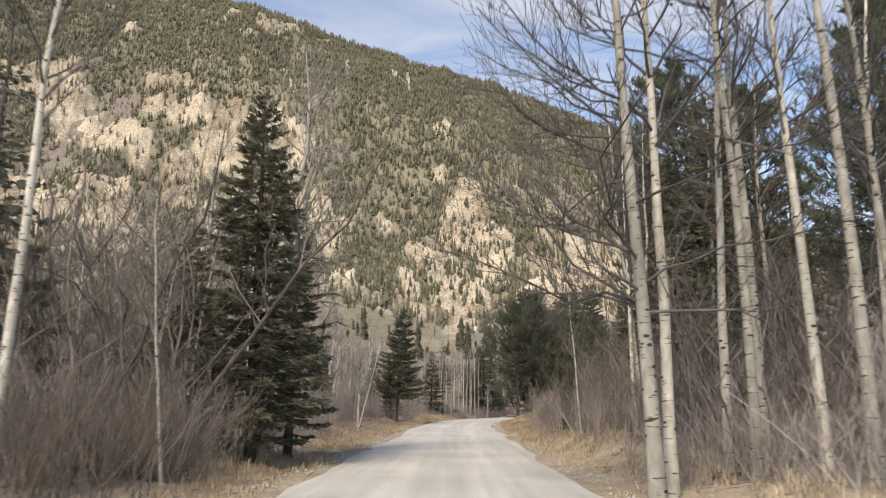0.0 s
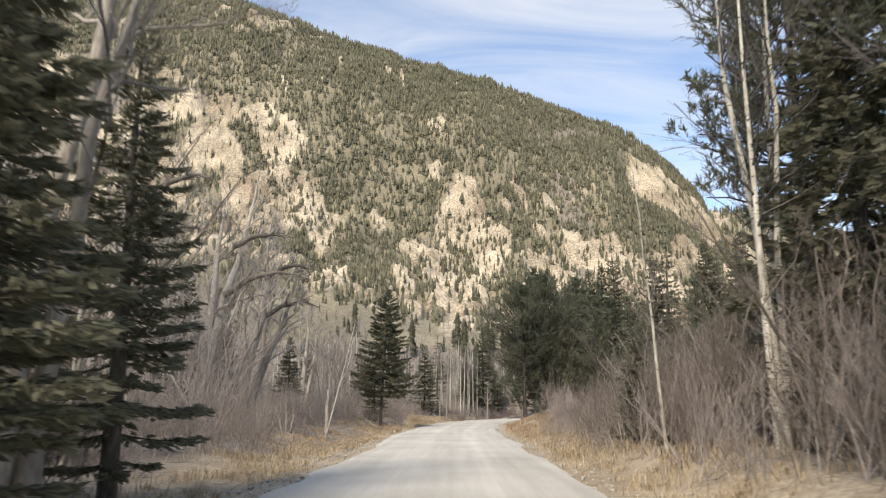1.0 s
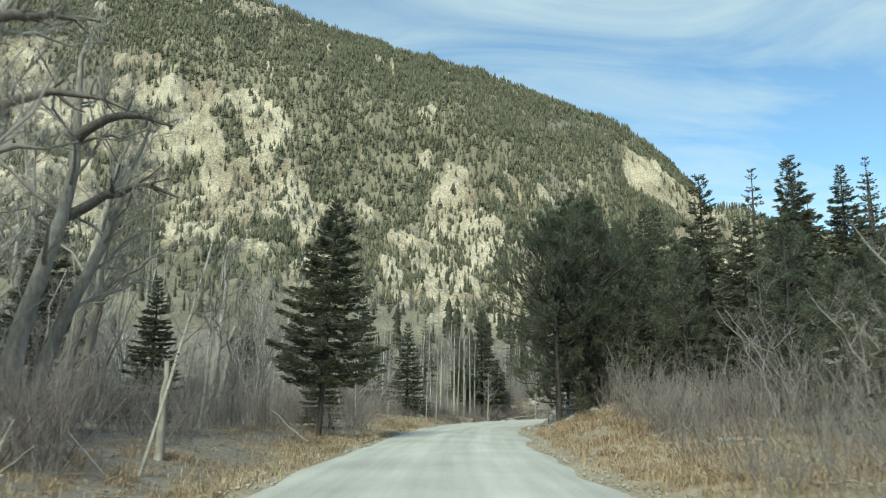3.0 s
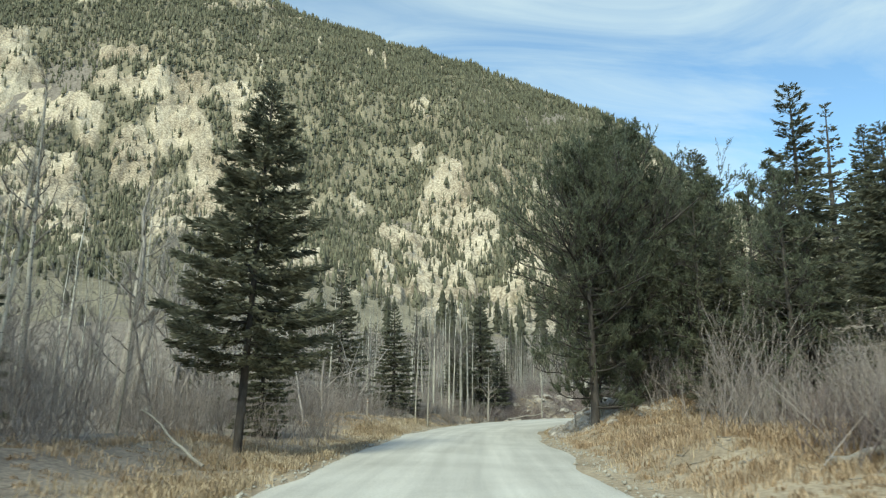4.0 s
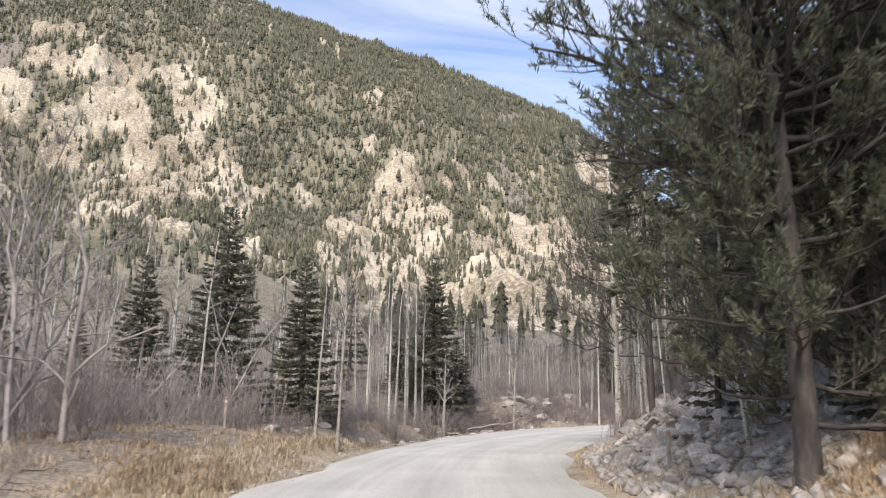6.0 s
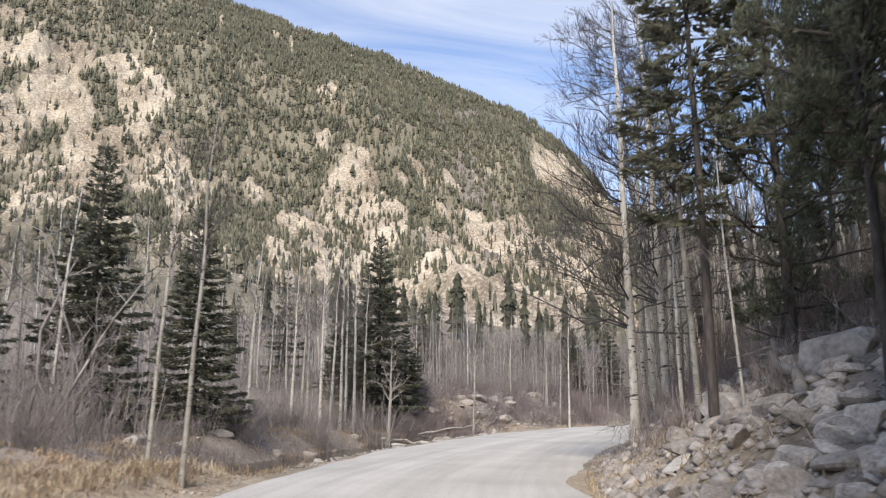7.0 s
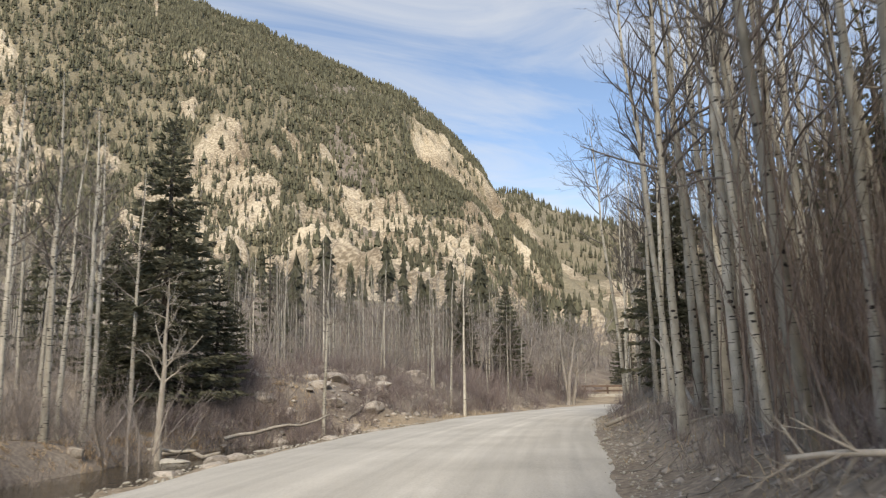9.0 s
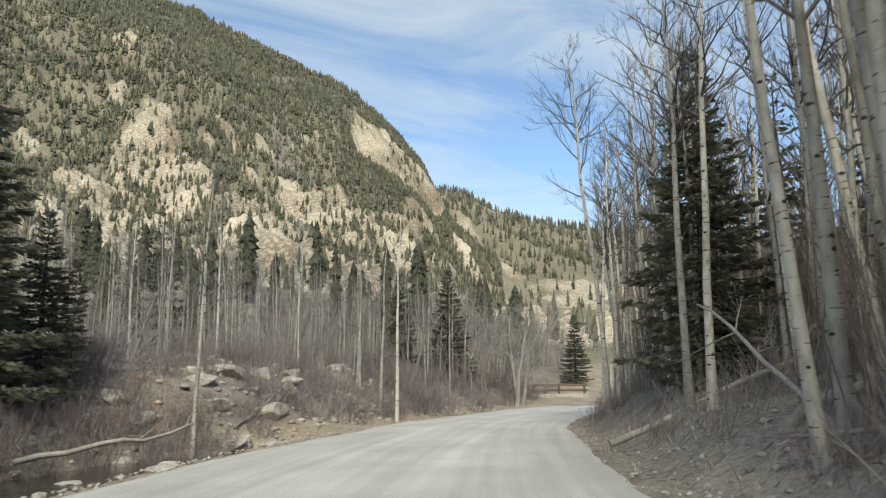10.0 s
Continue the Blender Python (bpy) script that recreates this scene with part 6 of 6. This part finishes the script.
log("fallen_log", (7.0, 132.5, -0.2), (11.2, 133.8, 0.5), 0.08, DEAD, "pale log lying across stones by the creek", 3, 7)
log("fallen_log", gz(9, 93.5, 0.2), gz(12, 99.5, 0.5), 0.12, DEAD, "dead grey trunk lying on the stony bank", 3, 8)
log("fallen_branch", gz(11.4, 103.6, 0.05), gz(10.2, 106.0, 0.9), 0.04, DEAD, "dead splintered branch at the foot of aspens", 8, 9)
log("fallen_branch", gz(10.9, 104.6, 0.05), gz(12.4, 106.0, 0.8), 0.04, DEAD, "dead splintered branch at the foot of aspens", 8, 10)
log("fallen_branch", gz(6.5, 20, 0.05), gz(9.5, 22, 1.4), 0.05, DEAD, "dead branch leaning in the thicket", 6, 11)
for k_, (dx, dy, up) in enumerate(((-0.9, 0.2, 1.0), (-0.5, 0.5, 1.35), (0.0, 0.3, 1.5), (0.4, 0.4, 1.0), (0.9, 0.3, 0.6), (-1.2, -0.2, 0.5))):
    log("fallen_branch", gz(-8.5 + 0.15 * k_, 51.4, 0.02), gz(-8.3 + dx, 51.4 + dy, up), 0.032, DEAD, "bleached dead bush of broken branches", 9, 40 + k_)
log("fallen_branch", gz(-5.2, 66.8, 0.05), gz(-6.8, 67.6, 0.9), 0.04, DEAD, "dead branch at the foot of a spruce", 8, 14)
log("fallen_log", gz(6.2, 63, 0.1), gz(9.0, 64.0, 0.35), 0.09, DEAD, "pale fallen log in the dry meadow", 2, 15)
log("fallen_branch", gz(5.5, 47, 0.05), gz(8.2, 49, 0.8), 0.04, DEAD, "dead branch leaning in the thicket", 8, 16)
log("fallen_log", gz(7.4, 59.9, 0.08), gz(8.4, 58.7, 0.1), 0.07, DEAD, "short bleached log on dry grass", 0, 46)
log("fallen_branch", gz(5.3, 51.2, 0.04), gz(6.1, 49.2, 0.06), 0.035, DEAD, "bleached branch lying on dry grass", 1, 47)
log("fallen_log", (3.4, 132.0, -0.38), (6.9, 128.1, -0.42), 0.13, DEAD, "bleached log lying across the creek edge", 0, 18)
log("fallen_log", (2.2, 131.0, -0.30), (6.0, 129.0, -0.36), 0.10, DEAD, "bleached log lying across the creek edge", 1, 19)
log("fallen_branch", gz(10.1, 136.6, 0.05), gz(12.6, 137.4, 0.5), 0.06, DEAD, "pale broken branch on the stony bank", 3, 20)
log("fallen_branch", gz(13.0, 140.6, 0.1), gz(15.0, 142.4, 0.9), 0.06, DEAD, "pale broken branch on the stony bank", 2, 21)
log("fallen_log", gz(19.6, 126.2, 0.1), gz(27.0, 124.6, 1.7), 0.085, DEAD, "fallen pale aspen trunk leaning on the grove floor", 2, 22)
for k_, (a_, b_) in enumerate((((17.6, 117.0), (18.9, 118.6)), ((17.8, 117.6), (18.4, 116.2)), ((18.4, 117.6), (16.9, 118.3)), ((18.2, 116.8), (19.6, 117.4)))):
    log("fallen_branch", gz(*a_, 0.05), gz(*b_, 0.5 + 0.3 * (k_ % 2)), 0.05, DEAD, "splintered dead root and branch pile by the road", 6, 30 + k_)
t_, c_ = bare_tree(6.4, 0.13, G(150), 14, 5, 3, 0.30, 38, 0.24, (0.04, 0.0), 0.04, 8, wob=0.1)
plant("dead_tree", (pile_of(t_, "trunk", DEAD), pile_of(c_, "crown", DEAD)), 4.9, 128.8, 0.9, "bleached dead tree with bare broken branches by the creek", "tree", "fallen wood", turn=20, z=-0.3)
log("stump", gz(-7.1, 57.0, -0.2), (-7.05, 57.0, float(ground_z(-7.1, 57.0)) + 2.3), 0.13, DEAD, "pale broken stump standing in dry grass", 0, 17)

# ---- roadside posts ----
def box(bm, sx, sy, sz, x=0, y=0, z=0, bevel=0.0):
    r = bmesh.ops.create_cube(bm, size=1, matrix=Matrix.LocRotScale((x, y, z), None, (sx, sy, sz)))
    if bevel:
        bmesh.ops.bevel(bm, geom=list({e for v in r["verts"] for e in v.link_edges}), offset=bevel, segments=1, affect="EDGES")


def bm_part(name, bm, mat, parent, label=""):
    me = bpy.data.meshes.new(name)
    bm.to_mesh(me); bm.free()
    me.materials.append(mat)
    return part(name, me, parent, label)


def marker_post(x, y):
    ob = base_at("marker_post", x, y, float(ground_z(x, y)), "weathered wooden marker post with orange and white bands", "marker post", "marker posts")
    bm = bmesh.new(); box(bm, 0.075, 0.05, 1.15, z=0.42, bevel=0.008); bm_part("post", bm, COTTON, ob)
    for z, mat, lab in ((0.93, POST_RED, "faded orange band"), (0.84, POST_WHITE, "white band"), (0.75, POST_RED, "faded orange band")):
        bm = bmesh.new(); box(bm, 0.081, 0.056, 0.05, z=z, bevel=0.004); bm_part("band", bm, mat, ob, lab)


marker_post(-4.4, 98.0)
marker_post(6.45, 88.0)

ob = base_at("road_sign", 45.8, 167.0, float(ground_z(45.8, 167.0)), "small pale road sign on a thin metal post", "sign")
bm = bmesh.new(); box(bm, 0.07, 0.05, 2.6, z=1.1, bevel=0.008); bm_part("post", bm, METAL, ob)
bm = bmesh.new(); box(bm, 0.46, 0.02, 0.6, z=2.05, y=-0.04, bevel=0.008); bm_part("sign_plate", bm, POST_WHITE, ob, "plain pale sign plate seen from afar")

ob = base_at("timber_railing", 47.3, 178.0, float(ground_z(47.3, 178.0)), "low dark timber railing on pale stone footings", "railing", turn=-35)
for px in (-2.4, 0, 2.4):
    bm = bmesh.new(); box(bm, 0.2, 0.2, 1.5, x=px, z=0.45, bevel=0.02); bm_part("railing_post", bm, RUST, ob)
for z in (0.55, 1.05):
    bm = bmesh.new(); box(bm, 5.4, 0.1, 0.2, z=z, y=-0.14, bevel=0.02); bm_part("rail", bm, RUST, ob)
bm = bmesh.new(); box(bm, 5.6, 0.5, 0.45, z=0.0, bevel=0.05); bm_part("footing", bm, SHELF_STONE, ob, "pale stone footing")

# ---- dry grass and loose stones ----
g = G(45)
n = 60000
y = g.uniform(4, 150, n)
side = np.where(g.uniform(0, 1, n) < 0.5, -1, 1)
e = 0.05 + 3.2 * g.uniform(0, 1, n) ** 1.5
meadow = (side > 0) & (y > 56) & (y < 82)
e = np.where(meadow, 0.1 + 7.0 * g.uniform(0, 1, n), e)
bank_g = (side < 0) & (y > 103)
e = np.where(bank_g & (y < 140), 5.8 + 4.0 * g.uniform(0, 1, n), e)
sl = road_slope(y); c = np.sqrt(1 + sl ** 2)
oo = side * (road_half(y) + e)
x, y2 = road_mid(y) + oo / c, y - oo * sl / c
thick = smooth(fbm(x * 0.55, y2 * 0.55, 3, 91) + 0.15 * smooth(e, 0.2, 1.2), -0.2, 0.5) * np.where(y > 104, np.where(side < 0, 0.7, 0.25), 1.0)
ok = g.uniform(0, 1, n) < thick
x, y2, e = x[ok], y2[ok], e[ok]
m = len(x)
h = (0.06 + 0.30 * g.uniform(0, 1, m) ** 1.6) * (0.5 + 0.5 * smooth(e, 0.1, 1.2))
a = g.uniform(0, 6.283, m)
bend = g.normal(0, 0.35, (m, 2)) * h[:, None]
z = ground_z(x, y2) - 0.02
w = g.uniform(0.006, 0.016, m)
b0 = np.stack([x - w * np.cos(a), y2 - w * np.sin(a), z], -1)
b1 = np.stack([x + w * np.cos(a), y2 + w * np.sin(a), z], -1)
m0 = np.stack([x + bend[:, 0] * 0.35, y2 + bend[:, 1] * 0.35, z + h * 0.6], -1)
tp = np.stack([x + bend[:, 0], y2 + bend[:, 1], z + h], -1)
m1 = m0 + (b1 - b0) * 0.7
V = np.stack([b0, b1, m1, m0, tp], 1).reshape(-1, 3)
k = (np.arange(m) * 5)[:, None]
tagged(new("dry_grass", mesh_of("dry_grass", V, [k + np.array([[0, 1, 2, 3]]), k + np.array([[3, 2, 4]])], GRASS)),
       "tan dry grass along both road edges", "grass", kind="stuff")

# tall tufts: orange in the meadow, pale on the other edge before the creek
def tufts_of(name, n, place, height, mat, label, each=26):
    y, off_ = place(n)
    sl = road_slope(y); c = np.sqrt(1 + sl ** 2)
    x, y2 = road_mid(y) + off_ / c, y - off_ * sl / c
    size = g.uniform(0.5, 1.25, n)
    size = size * (0.5 + 0.6 * smooth(fbm(x * 0.45, y2 * 0.45, 3, 95), -0.45, 0.35))
    own = np.repeat(np.arange(n), each)
    m = len(own)
    x = x[own] + g.normal(0, 0.13, m) * size[own]; y2 = y2[own] + g.normal(0, 0.13, m) * size[own]
    h = height * size[own] * g.uniform(0.45, 1.15, m)
    a = g.uniform(0, 6.283, m)
    lean = np.stack([np.cos(a), np.sin(a)], -1) * (h * g.uniform(0.2, 1.15, m))[:, None]
    z = ground_z(x, y2) - 0.02
    w = g.uniform(0.004, 0.010, m)
    s0, s1 = w * np.sin(a), -w * np.cos(a)
    V = np.stack([np.stack([x - s0, y2 - s1, z], -1), np.stack([x + s0, y2 + s1, z], -1),
                  np.stack([x + 0.3 * lean[:, 0] + s0, y2 + 0.3 * lean[:, 1] + s1, z + 0.65 * h], -1),
                  np.stack([x + 0.3 * lean[:, 0] - s0, y2 + 0.3 * lean[:, 1] - s1, z + 0.65 * h], -1),
                  np.stack([x + lean[:, 0], y2 + lean[:, 1], z + h * 0.85], -1)], 1).reshape(-1, 3)
    k = (np.arange(m) * 5)[:, None]
    tagged(new(name, mesh_of(name, V, [k + np.array([[0, 1, 2, 3]]), k + np.array([[3, 2, 4]])], mat)), label, "grass", kind="stuff")


def meadow_spots(n):
    y = g.uniform(50, 84, n); e = 0.35 + 7.5 * g.uniform(0, 1, n) ** 0.8
    return y, road_half(y) + e


def edge_spots(n):
    y = g.uniform(40, 102, n); e = 0.3 + np.abs(g.normal(0.9, 0.8, n))
    return y, -(road_half(y) + e)


def open_spots(n):
    """The open strip left of the straight, and the berm before the creek."""
    y = np.where(g.uniform(0, 1, n) < 0.6, g.uniform(42, 74, n), g.uniform(84, 104, n)); e = 0.8 + 5.4 * g.uniform(0, 1, n)
    return y, -(road_half(y) + e)


def creek_spots(n):
    y = g.uniform(103, 137, n); e = 5.0 + 2.6 * g.uniform(0, 1, n)
    return y, -(road_half(y) + e)


def start_spots(n):
    y = g.uniform(5, 52, n); e = 0.4 + 1.8 * g.uniform(0, 1, n)
    return y, np.where(g.uniform(0, 1, n) < 0.5, -1, 1) * (road_half(y) + e)


ORANGE_GRASS = material("orange_dry_grass", (0.35, 0.245, 0.15), (0.485, 0.365, 0.245), (0.61, 0.505, 0.37), scale=0.35, fine=3, rough=0.8, bump=0, vary=0.3, by="ISLAND", through_light=0.3)
tufts_of("meadow_grass", 3000, meadow_spots, 0.27, ORANGE_GRASS, "orange-tan tufted dry grass of the meadow")
tufts_of("verge_grass", 1500, edge_spots, 0.26, GRASS, "pale dry grass tufts along the road edge")
tufts_of("strip_grass", 1500, open_spots, 0.2, ORANGE_GRASS, "tan dry grass tufts on the open roadside strip")
tufts_of("creek_grass", 620, creek_spots, 0.2, ORANGE_GRASS, "tan dry grass tufts on the creek bank")
tufts_of("thicket_grass", 420, start_spots, 0.28, GRASS, "tan dry grass tufts below the thickets")

n = 9000
y = g.uniform(4, 140, n)
side = np.where(g.uniform(0, 1, n) < 0.5, -1, 1)
e = g.normal(0.15, 0.28, n)
e = np.where((side > 0) & (y > 84) & (y < 108), np.abs(g.normal(0, 2.4, n)), e)
sl = road_slope(y); c = np.sqrt(1 + sl ** 2)
oo = side * (road_half(y) + e)
x, y2 = road_mid(y) + oo / c, y - oo * sl / c
z = np.maximum(ground_z(x, y2), np.where(e < 0.1, -0.03, -9))
s = 0.012 + 0.05 * g.uniform(0, 1, n) ** 4
oct_v = np.array([[1, 0, 0], [0, 1, 0], [-1, 0, 0], [0, -1, 0], [0, 0, 0.7], [0, 0, -0.7]])
oct_f = np.array([[0, 1, 4], [1, 2, 4], [2, 3, 4], [3, 0, 4], [1, 0, 5], [2, 1, 5], [3, 2, 5], [0, 3, 5]])
V = np.stack([x, y2, z + 0.3 * s], -1)[:, None] + s[:, None, None] * (oct_v[None] * g.uniform(0.6, 1.3, (n, 6, 1)))
tagged(new("loose_gravel", mesh_of("loose_gravel", V.reshape(-1, 3), [(oct_f[None] + (np.arange(n) * 6)[:, None, None]).reshape(-1, 3)], SHELF_STONE)),
       "loose pale gravel along the road edges", "gravel", kind="stuff")

g = G(48)
n = 6000
y = np.where(g.uniform(0, 1, n) < 0.85, g.uniform(82, 106, n), g.uniform(106, 128, n)); e = 0.3 + np.abs(g.normal(0, 2.6, n)) * (1 - 0.55 * smooth(y, 104, 110))
far_b = np.arange(n) < 2200
y = np.where(far_b, g.uniform(128, 165, n), y); e = np.where(far_b, 1.5 + 9 * g.uniform(0, 1, n), e)
side = np.where(far_b, -1, 1)
sl = road_slope(y); c = np.sqrt(1 + sl ** 2)
oo = side * (road_half(y) + e)
x, y2 = road_mid(y) + oo / c, y - oo * sl / c
s = (0.035 + 0.20 * g.uniform(0, 1, n) ** 3) * (1 - 0.5 * smooth(y, 102, 109) * (side > 0))
ang = g.uniform(0, 6.283, n)
shape = oct_v[None] * g.uniform(0.55, 1.3, (n, 6, 1))
rx = shape[..., 0] * np.cos(ang)[:, None] - shape[..., 1] * np.sin(ang)[:, None]
ry = shape[..., 0] * np.sin(ang)[:, None] + shape[..., 1] * np.cos(ang)[:, None]
V = np.stack([x, y2, ground_z(x, y2) + 0.15 * s], -1)[:, None] + s[:, None, None] * np.stack([rx, ry, shape[..., 2]], -1)
RUBBLE = material("broken_rubble", (0.22, 0.195, 0.168), (0.37, 0.333, 0.292), (0.52, 0.48, 0.43), scale=1.2, fine=10, bump=0.5, bump_scale=14, vary=0.3, by="ISLAND")
tagged(new("rubble", mesh_of("rubble", V.reshape(-1, 3), [(oct_f[None] + (np.arange(n) * 6)[:, None, None]).reshape(-1, 3)], RUBBLE)),
       "broken pale stones scattered over the banks", "rubble", kind="stuff")

# fallen twigs on the grove floor and the banks
g = G(49)
n = 3200
y = np.where(np.arange(n) < 2000, g.uniform(100, 150, n), g.uniform(8, 100, n))
e = np.where(np.arange(n) < 2000, 0.3 + 6 * g.uniform(0, 1, n) ** 1.3, 0.6 + 3.5 * g.uniform(0, 1, n))
side = np.where((np.arange(n) < 2000) | (g.uniform(0, 1, n) < 0.5), 1, -1)
sl = road_slope(y); c = np.sqrt(1 + sl ** 2)
oo = side * (road_half(y) + e)
x, y2 = road_mid(y) + oo / c, y - oo * sl / c
a = g.uniform(0, 6.283, n); ln = 0.15 + 0.7 * g.uniform(0, 1, n) ** 2
P = np.stack([np.stack([x + f * ln * np.cos(a), y2 + f * ln * np.sin(a), 0 * x], -1) for f in (-0.5, 0, 0.5)], 1)
P[:, :, 2] = ground_z(P[:, :, 0], P[:, :, 1]) + 0.015
P[:, 2, 2] += ln * g.uniform(0, 0.35, n)
v, f = tubes(P, (0.006 + 0.012 * ln)[:, None] * np.array([[1.0, 0.8, 0.4]]), 3)
tagged(new("fallen_twigs", mesh_of("fallen_twigs", v, [f], DEAD)), "pale fallen twigs scattered over the ground", "twigs", kind="stuff")
